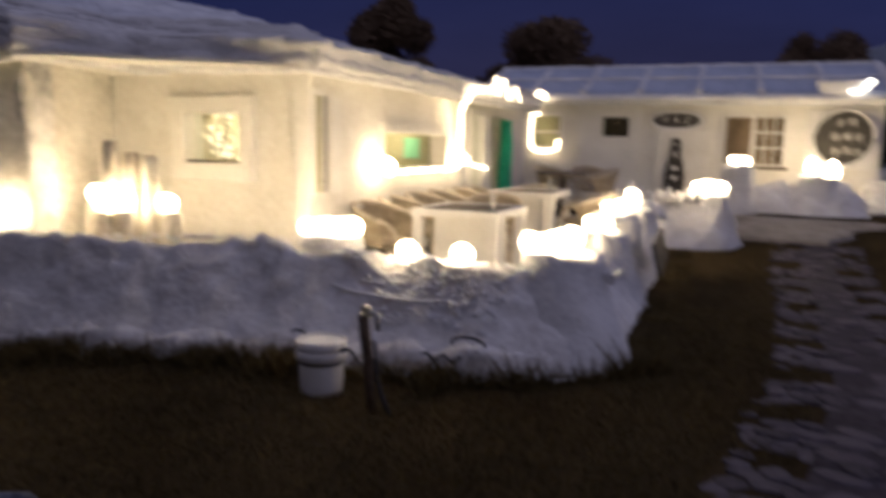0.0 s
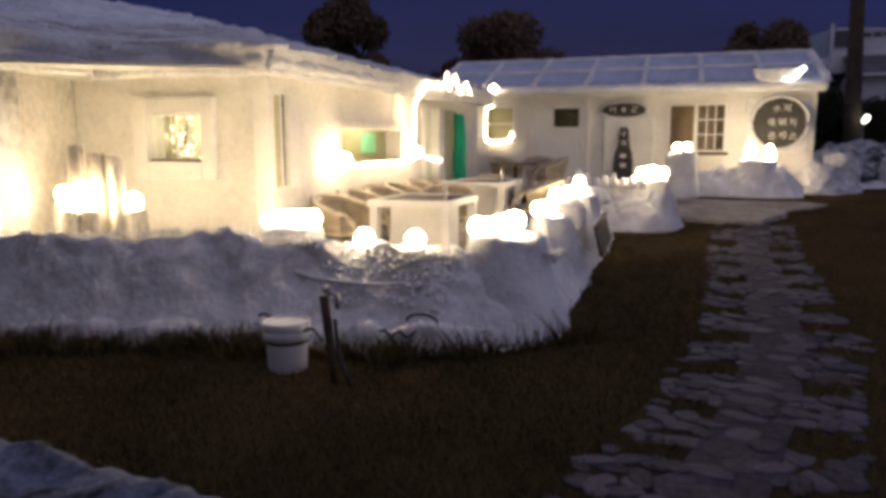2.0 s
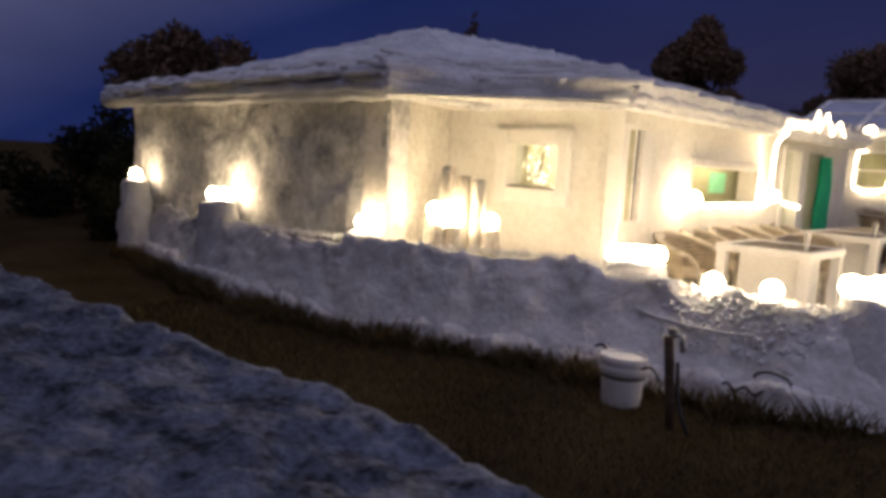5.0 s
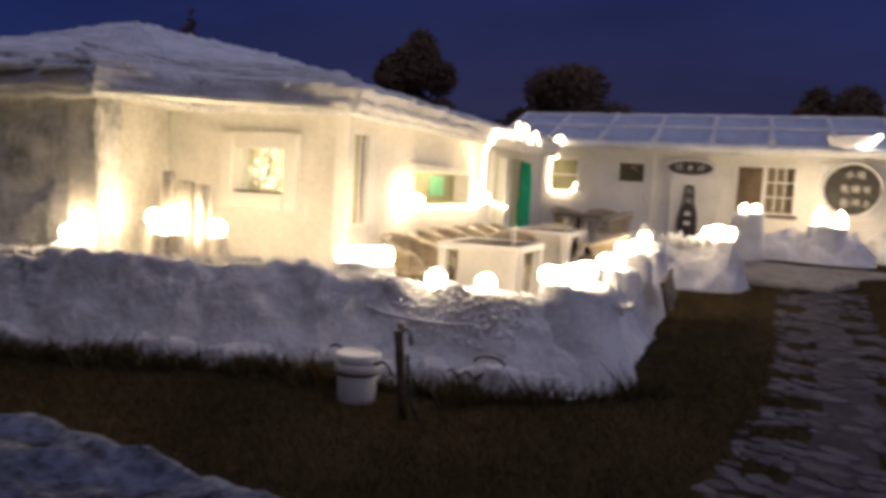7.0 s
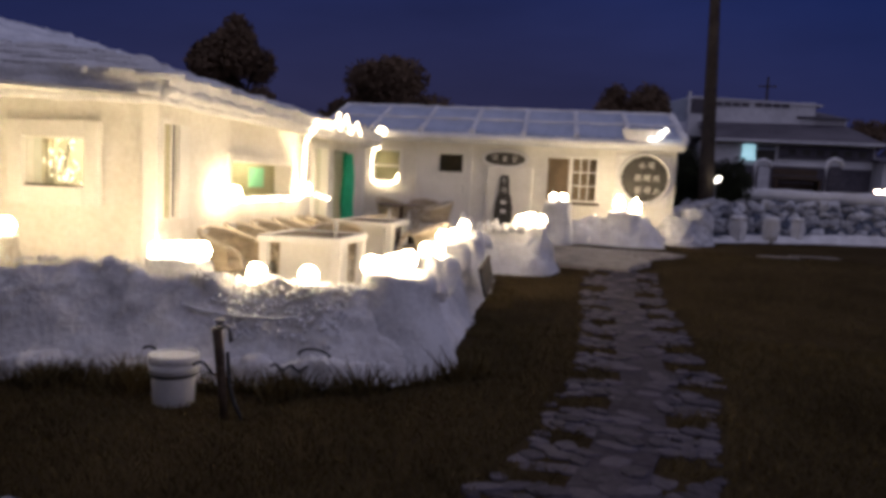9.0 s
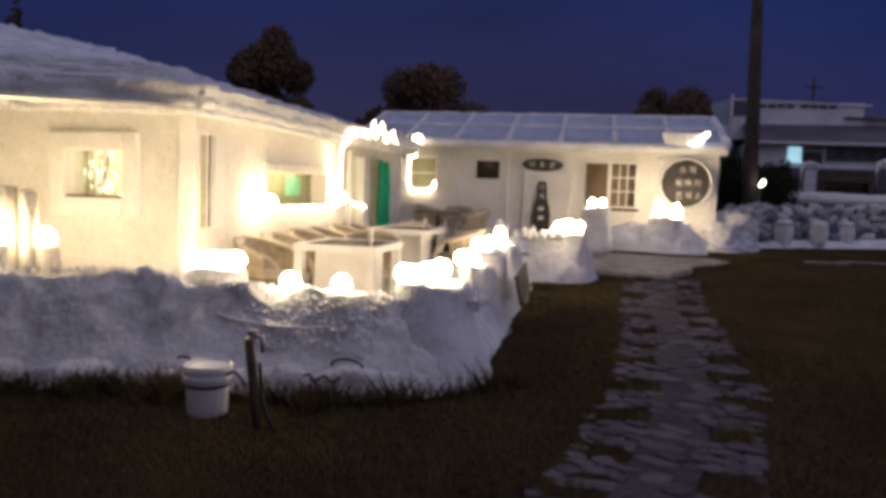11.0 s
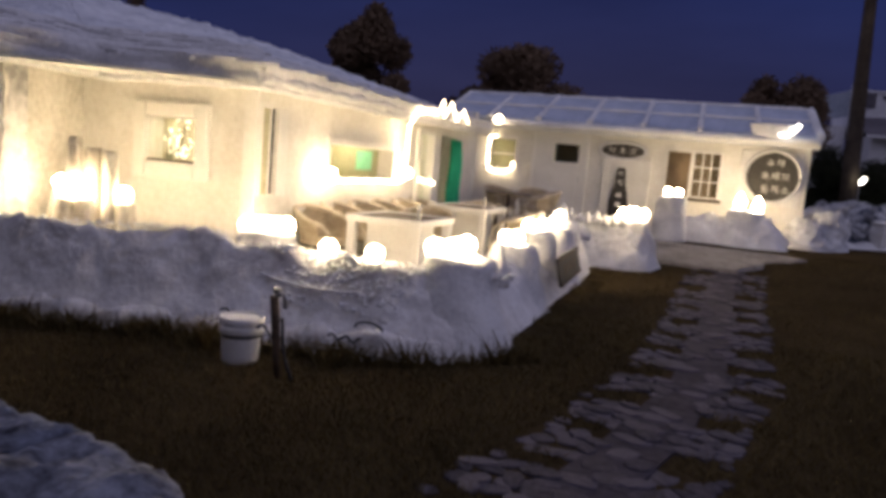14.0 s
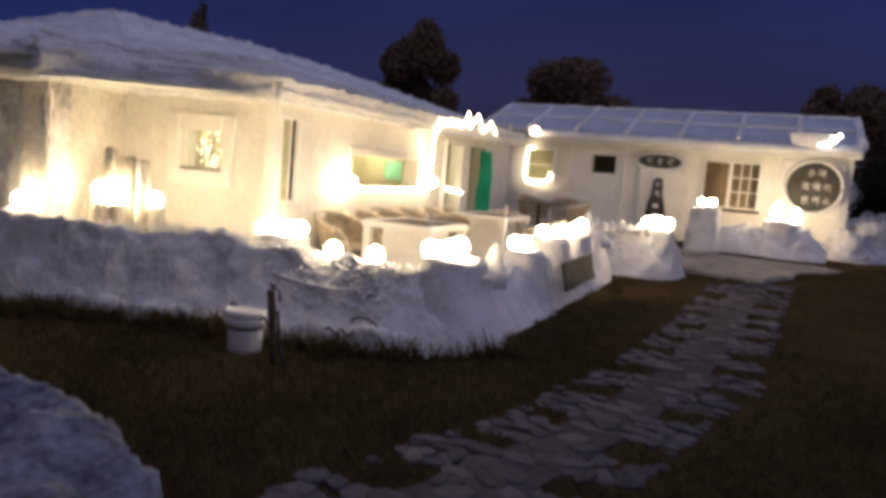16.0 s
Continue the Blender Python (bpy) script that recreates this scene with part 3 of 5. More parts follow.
# Patio window with the coloured reflection board
win = thing("window_2", (0, 0, 0), "wide low open window with a plain pale surround", "window", kind="structure")
for y0, y1, z0, z1 in ((6.62, 6.70, 1.06, 1.60), (8.5, 8.58, 1.06, 1.60), (6.70, 8.5, 1.51, 1.60), (6.70, 8.5, 1.05, 1.13)):
    part("window_frame", rough(box(-2.80, -2.715, y0, y1, z0, z1, 0.012), 0.004, 8), PLASTER, win)
solid("dining_partition", box(-3.56, -3.50, 6.3, 11.6, 0.0, 2.0), MENU, "olive painted partition inside the dining room", "wall", kind="structure")
solid("hanging_cloth", rough(box(-3.49, -3.475, 8.90, 9.42, 1.20, 1.48, 0.004), 0.006, 6), PALEGREEN, "pale green cloth hanging inside the patio window", "cloth")

# Entrance with the green curtain
door = thing("door_2", (0, 0, 0), "white framed glazed entrance door", "door", kind="structure")
for y0, y1 in ((9.40, 9.47), (10.04, 10.10)):
    part("door_frame", box(-2.84, -2.70, y0, y1, 0.1, 1.88, 0.008), WHITEPAINT, door)
part("door_frame", box(-2.84, -2.70, 9.47, 10.04, 1.83, 1.9, 0.008), WHITEPAINT, door)
pane(door, 9.48, 10.03, -2.82, 0.3, 1.82, axis="y")
part("kick_panel", box(-2.84, -2.80, 9.48, 10.03, 0.12, 0.45), DARKWOOD, door)
bm = bmesh.new()
n = 30
vs = [[bm.verts.new((-2.66 + 0.035 * math.sin(k * 1.35 + 0.05 * j), 11.0 + (k / n - 0.5) * (0.42 + 0.20 * math.sin(math.pi * (j / 12) ** 0.8)) + 0.03 * math.sin(j * 0.9), 0.35 + 1.45 * j / 12)) for k in range(n + 1)] for j in range(13)]
for j in range(12):
    for k in range(n):
        bm.faces.new((vs[j][k], vs[j][k + 1], vs[j + 1][k + 1], vs[j + 1][k]))
bmesh.ops.solidify(bm, geom=bm.faces[:], thickness=0.01)
solid("green_curtain", bm, GREEN, "bright green curtain hanging in the entrance", "curtain", smooth=True)
solid("inner_wall", box(-4.6, -4.5, 6.7, 12.2, 0, 2.0), INNER, "plain painted wall inside the dining room", "wall", kind="structure")

# ---- barn ----
BH = [(1.15, 1.75, 1.42, 2.08), (2.65, 3.20, 1.66, 2.06), (5.10, 6.20, 1.16, 2.08)]
wall("wall_barn", (-4.5, 15.56, 0), (1, 0, 0), 7.85, 0.1, 2.42, 0.2, BH, PLASTER, "white plastered long wall of the low building", 0.02)
wall("wall_barn_end", (3.35, 15.56, 0), (0, 1, 0), 3.6, 0.1, 2.5, 0.2, [], PLASTER, "white plastered gable end wall", 0.02)
wall("wall_barn_back", (3.35, 19.16, 0), (-1, 0, 0), 7.85, 0.1, 2.5, 0.2, [], PLASTER, "plain plastered rear wall", 0.02, 0.4)
wall("wall_barn_left", (-4.5, 19.16, 0), (0, -1, 0), 3.6, 0.1, 2.5, 0.2, [], PLASTER, "plain plastered end wall", 0.02, 0.4)
roof = thing("barn_roof", (0, 0, 0), "low pitched roof of pillowed snow panels between white ribs", "roof", kind="structure")
EY, EZ, RY, RZ = 15.18, 2.46, 17.35, 3.20
X0, X1, NP = -4.5, 3.45, 7
part("deck", sheet(((X0, EY, EZ - 0.05), (X1, EY, EZ - 0.05), (X1, RY, RZ - 0.05), (X0, RY, RZ - 0.05)), 0.12, 8, 4), SNOWROOF, roof)
part("deck", sheet(((X0, RY, RZ - 0.05), (X1, RY, RZ - 0.05), (X1, 19.5, 2.45), (X0, 19.5, 2.45)), 0.12, 8, 4), SNOWROOF, roof)
w = (X1 - X0) / NP
hy, hz = (RY - EY) / 2, (RZ - EZ) / 2


def sag(s, t):
    return 0.03 - 0.10 * (math.sin(math.pi * s) * math.sin(math.pi * t)) ** 0.6


PANEL = mat("blue_white_panel", (0.29, 0.34, 0.45), (0.46, 0.51, 0.62), 0.6, 1.4, 12, 0.3, 0.02)
panel_mesh = mesh_of(sheet(((0.05, 0, 0.06), (w - 0.05, 0, 0.06), (w - 0.05, hy - 0.05, hz + 0.05), (0.05, hy - 0.05, hz + 0.05)), 0.05, 16, 10, 0.012, 3, shape=sag), PANEL, True)
for r in range(2):
    for k in range(NP):
        ob = part("roof_panel", panel_mesh, SNOWROOF, roof)
        ob.location = (X0 + k * w, EY + r * hy + 0.03, EZ + r * hz)
for k in range(NP + 1):
    x = X0 + k * w
    part("rib", rough(tube([(x, EY + (RY - EY) * i / 14, EZ + 0.07 + (RZ - EZ) * i / 14) for i in range(15)], 0.065, 10), 0.02, 6), SNOW, roof, smooth=True)
for r in (1, 2):
    part("rib", rough(tube([(X0 + (X1 - X0) * i / 70, EY + r * hy, EZ + r * hz + 0.07) for i in range(71)], 0.055, 10), 0.02, 5), SNOW, roof, smooth=True)
part("eave_edge", rough(tube([(X0 + 1.2 + (X1 - X0 - 1.2) * i / 90, EY - 0.02, EZ - 0.05) for i in range(91)], 0.09, 12), 0.02, 5, 0.012, 15), SNOW, roof, "rounded snow edge along the eaves", smooth=True)
part("rib", rough(tube([(X1 - 0.02, EY + (19.4 - EY) * i / 30, EZ + 0.03 + (RZ - EZ) * min(i / 15, 2 - i / 15)) for i in range(31)], 0.085, 10), 0.02, 5), SNOW, roof, smooth=True)

# Barn door
door = thing("door_3", (0, 0, 0), "white panelled door with a small dark window", "door", kind="structure")
for x0, x1, z0, z1 in ((-2.30, -1.85, 0.35, 2.24), (-1.30, -1.14, 0.35, 2.24), (-1.85, -1.30, 0.35, 1.66), (-1.85, -1.30, 2.06, 2.24)):
    part("door_panel", box(x0, x1, 15.50, 15.545, z0, z1, 0.004), WHITEPAINT, door)
part("door_frame", box(-2.36, -2.30, 15.47, 15.55, 0.33, 2.30, 0.006), WHITEPAINT, door)
part("door_frame", box(-1.14, -1.08, 15.47, 15.55, 0.33, 2.30, 0.006), WHITEPAINT, door)
part("door_frame", box(-2.30, -1.14, 15.47, 15.55, 2.24, 2.30, 0.006), WHITEPAINT, door)
pane(door, -1.85, -1.30, 15.54, 1.66, 2.06)
part("door_handle", tube([(-1.26, 15.48, 1.35), (-1.26, 15.45, 1.35), (-1.26, 15.45, 1.22), (-1.26, 15.48, 1.22)], 0.01, 8), STEEL, door)

# Barn window, one sash open
win = thing("window_3", (0, 0, 0), "sliding window, one side open and dark, the other barred", "window", kind="structure")
for x0, x1, z0, z1 in ((0.56, 0.60, 1.12, 2.12), (1.07, 1.15, 1.12, 2.12), (1.66, 1.72, 1.12, 2.12), (0.60, 1.07, 2.08, 2.12), (1.15, 1.66, 2.08, 2.12)):
    part("window_frame", box(x0, x1, 15.49, 15.56, z0, z1, 0.004), WHITEPAINT, win)
for k in range(2):
    x = 1.15 + 0.51 * (k + 1) / 3
    part("glazing_bar", box(x - 0.014, x + 0.014, 15.53, 15.55, 1.18, 2.08), WHITEPAINT, win)
for k in range(2):
    z = 1.18 + 0.9 * (k + 1) / 3
    part("glazing_bar", box(1.15, 1.66, 15.532, 15.548, z - 0.014, z + 0.014), WHITEPAINT, win)
pane(win, 1.15, 1.66, 15.56, 1.18, 2.08)
part("window_sill", box(0.95, 1.75, 15.38, 15.56, 1.06, 1.12, 0.006), DARKWOOD, win)
# Added sheet keeps the opening from going black, for the brown lit room
solid("barn_backdrop", box(0.3, 2.0, 15.95, 15.98, 0.33, 2.36), BROWNROOM, "brown sheet added behind the barn window for its lit interior", "screen")
solid("barn_partition", box(-4.3, 3.1, 17.0, 17.1, 0.3, 2.4), DARKWOOD, "dark wall inside the low building", "wall", kind="structure")
solid("barn_ceiling", box(-4.3, 3.15, 15.78, 19.0, 2.38, 2.42), INNER, "plain ceiling inside the low building", "ceiling", kind="structure")
win = thing("window_4", (0, 0, 0), "small window outlined with rope light", "window", kind="structure")
for x0, x1, z0, z1 in ((-3.41, -3.35, 1.36, 2.14), (-2.75, -2.69, 1.36, 2.14), (-3.35, -2.75, 2.08, 2.14), (-3.35, -2.75, 1.36, 1.42), (-3.35, -2.75, 1.72, 1.76)):
    part("window_frame", box(x0, x1, 15.49, 15.56, z0, z1, 0.004), WHITEPAINT, win)
pane(win, -3.35, -2.75, 15.57, 1.42, 2.08)
solid("room_blind", box(-3.45, -2.65, 15.80, 15.82, 1.2, 2.3), MENU, "plain pale blind behind the small window", "blind")


# ---- signs ----
def front(x, y, z):
    """A pose that stands things upright, facing the lawn."""
    return pose(x, y, z, 90, 0, 0)


sign = thing("disc_sign", (2.68, 15.46, 1.70), "round blackboard sign with white hand lettering in a white rim", "sign")
board = part("board", lathe([(0.50, 0.0), (0.505, 0.02), (0.50, 0.05)], 64, m=pose(0, 0, 0, 90, 0, 0)), BLACKBOARD, sign, "round black board")
ring = [(0.53 * math.cos(a), -0.03, 0.53 * math.sin(a)) for a in [2 * math.pi * k / 64 for k in range(65)]]
part("rim", rough(tube(ring, 0.045, 10), 0.008, 9), SNOW, sign, "thick white snow rim", smooth=True)
for k, word in enumerate(("수제", "흑돼지", "돈까스")):
    for i, letter in enumerate(word):
        text(letter, 0.17, front(0.03 + 0.02 * k + 0.19 * (i - (len(word) - 1) / 2), -0.056, 0.27 - 0.27 * k + 0.01 * (i % 2)), CHALK, board)
part("backing", rough(box(-0.62, 0.55, 0.03, 0.09, -0.6, 0.52, 0.02), 0.02, 5), SNOWROCK, sign)

sign = thing("oval_sign", (-0.35, 15.50, 2.0), "long oval blackboard sign with white lettering", "sign")
pts = []
for k in range(48):
    a = 2 * math.pi * k / 48
    pts.append((0.31 * (1 if math.cos(a) > 0 else -1) * abs(math.cos(a)) ** 0.8 + 0.14 * math.cos(a), 0.145 * math.sin(a)))
bm = bmesh.new()
f = bm.faces.new([bm.verts.new((x, 0.0, z)) for x, z in pts])
r = bmesh.ops.extrude_face_region(bm, geom=[f])
bmesh.ops.translate(bm, vec=(0, -0.04, 0), verts=[v for v in r["geom"] if isinstance(v, bmesh.types.BMVert)])
bmesh.ops.recalc_face_normals(bm, faces=bm.faces[:])
board = part("board", bm, BLACKBOARD, sign)
part("rim", rough(tube([(x * 1.1, -0.02, z * 1.22) for x, z in pts + pts[:1]], 0.04, 8), 0.008, 9), SNOW, sign, "rough white rim", smooth=True)
for i, letter in enumerate("미8군"):
    text(letter, 0.16, front(0.22 * (i - 1), -0.046, 0), CHALK, board)

sign = thing("bottle_sign", (-0.33, 15.44, 0.40), "tall bottle-shaped blackboard with white lettering on a pale backing", "sign")
half = [(0.20, 0.0), (0.205, 0.5), (0.17, 0.72), (0.12, 0.86), (0.105, 1.16), (0.07, 1.24)]
bm = bmesh.new()
f = bm.faces.new([bm.verts.new((x, 0, z)) for x, z in half] + [bm.verts.new((-x, 0, z)) for x, z in reversed(half)])
r = bmesh.ops.extrude_face_region(bm, geom=[f])
bmesh.ops.translate(bm, vec=(0, -0.04, 0), verts=[v for v in r["geom"] if isinstance(v, bmesh.types.BMVert)])
bmesh.ops.recalc_face_normals(bm, faces=bm.faces[:])
board = part("board", bm, BLACKBOARD, sign)
for k, word in enumerate("수제"):
    text(word, 0.15, front(0, -0.046, 1.10 - 0.2 * k), CHALK, board)
for k in range(2):
    part("lettering", box(-0.06, 0.06, -0.046, -0.041, 0.60 - 0.2 * k, 0.68 - 0.2 * k), CHALK, board)
part("backing", rough(box(-0.42, 0.62, 0.01, 0.10, 0.0, 1.42, 0.03), 0.015, 4), PLASTER, sign, "pale rough backing slab")

# ---- snow banks ----
front_line = [(-10.4, 3.9, -10.4, 4.5, -0.05, 0.45), (-9.7, 3.72, -9.6, 4.35, -0.05, 0.60), (-7.5, 3.32, -7.4, 3.85, -0.06, 0.58), (-5.8, 3.08, -5.6, 3.82, -0.08, 0.58),
              (-4.9, 3.12, -4.7, 3.85, -0.10, 0.64), (-4.2, 3.20, -4.0, 4.0, -0.10, 0.64), (-3.5, 3.45, -3.4, 4.2, -0.10, 0.66), (-2.6, 3.75, -2.5, 4.7, -0.10, 0.68),
              (-1.9, 3.88, -1.9, 4.85, -0.08, 0.61), (-1.4, 3.95, -1.4, 4.8, -0.05, 0.565), (-0.8, 3.95, -0.8, 4.8, -0.04, 0.58), (-0.3, 4.05, -0.5, 5.0, -0.02, 0.60), (0.06, 4.35, -0.35, 5.0, 0.0, 0.40)]
solid("snow_bank", bank([(ox, oy + 0.09, ix, iy, zb, zt) for ox, oy, ix, iy, zb, zt in front_line], 0.075, 2.6, 0.035, 44, 0.0, 0.47), SNOWROCK, "long lumpy bank of packed white snow along the lawn", "snow bank", "snow banks", smooth=True)
foot_line = [(ox, oy - 0.02, ix, oy + 0.4, zb, zb + 0.13 + 0.05 * math.sin(ox * 5)) for ox, oy, ix, iy, zb, zt in front_line[1:-1]]
solid("fallen_snow", bank(foot_line, 0.06, 4.5, 0.035, 20, 5.0, 0.2), SNOWROCK, "ragged low ledge of fallen snow along the bank's foot", "snow bank", smooth=True)
side_line = [(-0.30, 4.15, -0.85, 4.5, -0.02, 0.30), (0.08, 4.5, -0.85, 4.8, 0.0, 0.50), (0.02, 5.3, -0.85, 5.4, 0.0, 0.42), (0.0, 6.4, -0.85, 6.4, 0.0, 0.52), (-0.02, 7.2, -0.85, 7.2, 0.0, 0.50), (0.02, 8.2, -0.85, 8.2, 0.02, 0.60), (-0.02, 9.6, -0.80, 9.6, 0.05, 0.64), (-0.1, 10.6, -0.8, 10.6, 0.12, 0.66)]
solid("snow_bank", bank(side_line, 0.07, 2.8, 0.045, 32, 11.0, 0.45), SNOWROCK, "lumpy bank of packed white snow beside the path", "snow bank", "snow banks", smooth=True)
far_line = [(-0.85, 10.2, -0.85, 11.2, 0.12, 0.70), (0.0, 10.0, 0.0, 11.0, 0.12, 0.76), (0.45, 10.0, 0.45, 10.9, 0.13, 0.80), (0.72, 10.1, 0.70, 10.8, 0.14, 0.72)]
solid("snow_bank", bank(far_line, 0.09, 3.4, 0.04, 34, 23.0, 0.48), SNOW, "notched bank of packed white snow at the patio entrance", "snow bank", "snow banks", smooth=True)
ledge = [(1.0, 13.75, 1.0, 14.6, 0.30, 0.78), (1.7, 13.7, 1.7, 14.7, 0.30, 0.84), (2.0, 13.5, 2.0, 14.7, 0.30, 0.86), (2.6, 13.55, 2.6, 14.6, 0.30, 0.85), (3.0, 13.75, 2.9, 14.4, 0.31, 0.55)]
solid("snow_bank", bank(ledge, 0.10, 3.6, 0.04, 30, 31.0, 0.42), SNOWROCK, "rocky bank of snow below the window", "snow bank", "snow banks", smooth=True)
# Lighter copy of the bank's snow, for the end that more light reaches
LITSNOW = mat("lit_rubbly_snow", (0.055, 0.058, 0.072), (0.29, 0.31, 0.37), 0.9, 4.5, 24, 1.0, 0.05, spec=0.1)
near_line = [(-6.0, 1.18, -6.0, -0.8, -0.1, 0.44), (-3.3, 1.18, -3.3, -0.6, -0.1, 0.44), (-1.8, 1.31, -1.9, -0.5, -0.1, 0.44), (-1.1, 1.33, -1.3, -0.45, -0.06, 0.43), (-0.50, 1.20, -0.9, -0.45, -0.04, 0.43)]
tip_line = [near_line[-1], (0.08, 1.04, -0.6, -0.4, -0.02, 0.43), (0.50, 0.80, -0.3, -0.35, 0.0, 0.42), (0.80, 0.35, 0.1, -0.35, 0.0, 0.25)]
solid("snow_bank", bank(near_line, 0.042, 2.6, 0.035, 50, 47.0, 0.10), DIRTYSHADESNOW, "dirty rubbly bank of snow at the lawn's edge, blue shade in its colour", "snow bank", "snow banks", smooth=True)
solid("snow_bank", bank(tip_line, 0.042, 2.6, 0.035, 50, 47.0, 0.10), LITSNOW, "rounded end of the rubbly snow bank by the path, coloured paler for more light", "snow bank", "snow banks", smooth=True)

PIERS = ((-0.42, 4.68, -0.02, 0.67, 0.56, 0.27, 0.022), (-0.40, 6.50, 0.0, 0.625, 0.46, 0.20, 0.03), (-0.46, 7.60, 0.0, 0.69, 0.40, 0.25, 0.04), (-0.38, 8.40, 0.02, 0.685, 0.42, 0.26, 0.04), (-0.46, 9.30, 0.04, 0.735, 0.40, 0.24, 0.05), (0.45, 10.50, 0.14, 0.80, 0.48, 0.20, 0.06), (0.85, 13.65, 0.30, 1.12, 0.36, 0.26, 0.05), (2.2, 14.15, 0.30, 0.98, 0.55, 0.3, 0.06), (-2.27, 4.78, 0.0, 0.645, 0.36, 0.26, 0.04), (-9.21, 3.66, 0.0, 0.90, 0.25, 0.16, 0.05), (-6.93, 3.62, 0.0, 0.79, 0.3, 0.2, 0.05), (-4.50, 3.71, 0.0, 0.70, 0.25, 0.17, 0.05))
for k, (x, y, z0, z1, r0, r1, amp) in enumerate(PIERS):
    solid("snow_pier", mound(x, y, z0, z1, r0, r1, amp), SNOW, "stubby rounded pier of packed snow under lamps", "snow pier", "snow piers", smooth=True)
for x, y, z0, z1, r0, r1 in ((3.42, 15.25, 0.30, 0.85, 0.55, 0.24), (3.85, 15.75, 0.30, 1.08, 0.55, 0.22)):
    solid("snow_drift", rough(mound(x, y, z0, z1, r0, r1, 0.10, 2.5, 40, 22), 0.05, 8), SNOWSTONE, "lumpy snow drift against the building's corner", "snow drift", "snow drifts", smooth=True)
for x, y, z0, z1 in ((-0.60, 10.25, 0.6, 0.98), (-0.2, 9.6, 0.5, 0.72), (-0.25, 5.2, 0.4, 0.80)):
    solid("snow_cone", rough(lathe([(0.13, z0), (0.12, z0 + 0.1), (0.09, (z0 + z1) / 2), (0.05, z1 - 0.05), (0.01, z1)], 18, m=Matrix.Translation((x, y, 0))), 0.015, 8), SNOW, "small pointed cone of packed snow on the bank", "snow cone", "snow cones", smooth=True)
for k in range(9):
    x = -0.75 + 0.13 * k
    solid("snow_lump", rough(lathe([(0.06, 0.68), (0.055, 0.78), (0.02, 0.83 + 0.03 * (k % 3))], 10, m=Matrix.Translation((x, 10.35 + 0.04 * (k % 2), 0))), 0.015, 9), SNOW, "small knob of snow along the bank's crest", "snow lump", "snow lumps", smooth=True)


# ---- lamps ----
def globe(r, material=BULB):
    g = thing("globe_lamp", (0, 0, 0), "glowing warm white globe lamp resting on snow", "lamp", "globe lamps")
    bm = bmesh.new()
    bmesh.ops.create_uvsphere(bm, u_segments=20, v_segments=12, radius=r)
    part("globe", bm, material, g, "glowing warm white globe", smooth=True)
    part("socket", lathe([(r * 0.5, -r * 1.05), (r * 0.5, -r * 0.8), (r * 0.4, -r * 0.7)], 14), PVC, g)
    return g


G = globe(0.074)
GLOBES = [(-1.465, 4.44, 0.647), (-1.078, 4.50, 0.645)]
GLOBES += [(-2.41, 4.68, 0.727), (-2.34, 4.73, 0.73), (-2.27, 4.77, 0.737), (-2.19, 4.82, 0.735), (-2.12, 4.86, 0.738)]
GLOBES += [(-0.63, 4.64, 0.738), (-0.55, 4.60, 0.735), (-0.47, 4.61, 0.755), (-0.40, 4.58, 0.775), (-0.335, 4.57, 0.80)]
GLOBES += [(-0.53, 6.57, 0.70), (-0.42, 6.57, 0.705)]
GLOBES += [(-0.50, 7.49, 0.78), (-0.43, 7.90, 0.77), (-0.38, 8.30, 0.765), (-0.42, 8.80, 0.79), (-0.48, 9.36, 0.815)]
GLOBES += [(0.28, 10.36, 0.90), (0.44, 10.38, 0.93), (0.58, 10.42, 0.91), (0.38, 10.50, 0.92)]
GLOBES += [(0.76, 13.62, 1.24), (0.95, 13.63, 1.24)]
GLOBES += [(-4.163, 4.314, 0.937), (-3.95, 4.17, 0.90), (-3.82, 4.24, 0.89), (-3.652, 4.539, 0.871)]
GLOBES += [(-4.48, 3.70, 0.80), (-7.03, 3.60, 0.88), (-6.86, 3.64, 0.885), (-9.21, 3.66, 0.99)]
GLOBES += [(-2.56, 6.42, 1.18), (-2.56, 8.66, 1.22)]
for k, p in enumerate(GLOBES):
    if k == 0:
        G.location = p
    else:
        copy_thing(G, Matrix.Translation(p) @ pose(0, 0, 0, 0, 0, 37 * k))
big = globe(0.11, SIGNROPE)
big.location = (-3.05, 14.9, 2.46)
tagged(big, "round glowing lamp at the corner of the eaves", "lamp")
big.name = "eave_lamp"

rope = [(-2.60, 6.5, 1.08)] + [(-2.60, 6.6 + 0.1 * k, 1.105 + 0.012 * math.sin(k * 1.7)) for k in range(20)] + [(-2.60, 8.64, 1.13), (-2.60, 8.66, 1.4), (-2.60, 8.68, 1.70), (-2.60, 8.69, 1.84), (-2.48, 8.45, 1.91), (-2.34, 8.25, 1.97), (-2.31, 8.28, 2.05), (-2.31, 8.7, 2.09), (-2.31, 9.1, 2.12)]
sign_rope = [(-2.31, 9.1, 2.12), (-2.31, 9.22, 2.30), (-2.31, 9.32, 2.07), (-2.31, 9.60, 2.31), (-2.31, 9.88, 2.05), (-2.31, 10.18, 2.25), (-2.31, 10.45, 2.07)]
door_rope = [(-2.685, 9.43 + 0.065 * k, 1.13 - 0.006 * k + 0.01 * math.sin(k * 1.3)) for k in range(11)]
solid("rope_light", tube(door_rope, 0.02, 6), ROPE, "short glowing rope light across the entrance door", "rope light", smooth=True)
solid("rope_light", tube(sign_rope, 0.014, 6), SIGNROPE, "glowing rope light bent into letters above the entrance", "rope light", smooth=True)
solid("rope_light", tube(rope, 0.02, 6), ROPE, "glowing rope light looped along sill, door and eaves", "rope light", smooth=True)
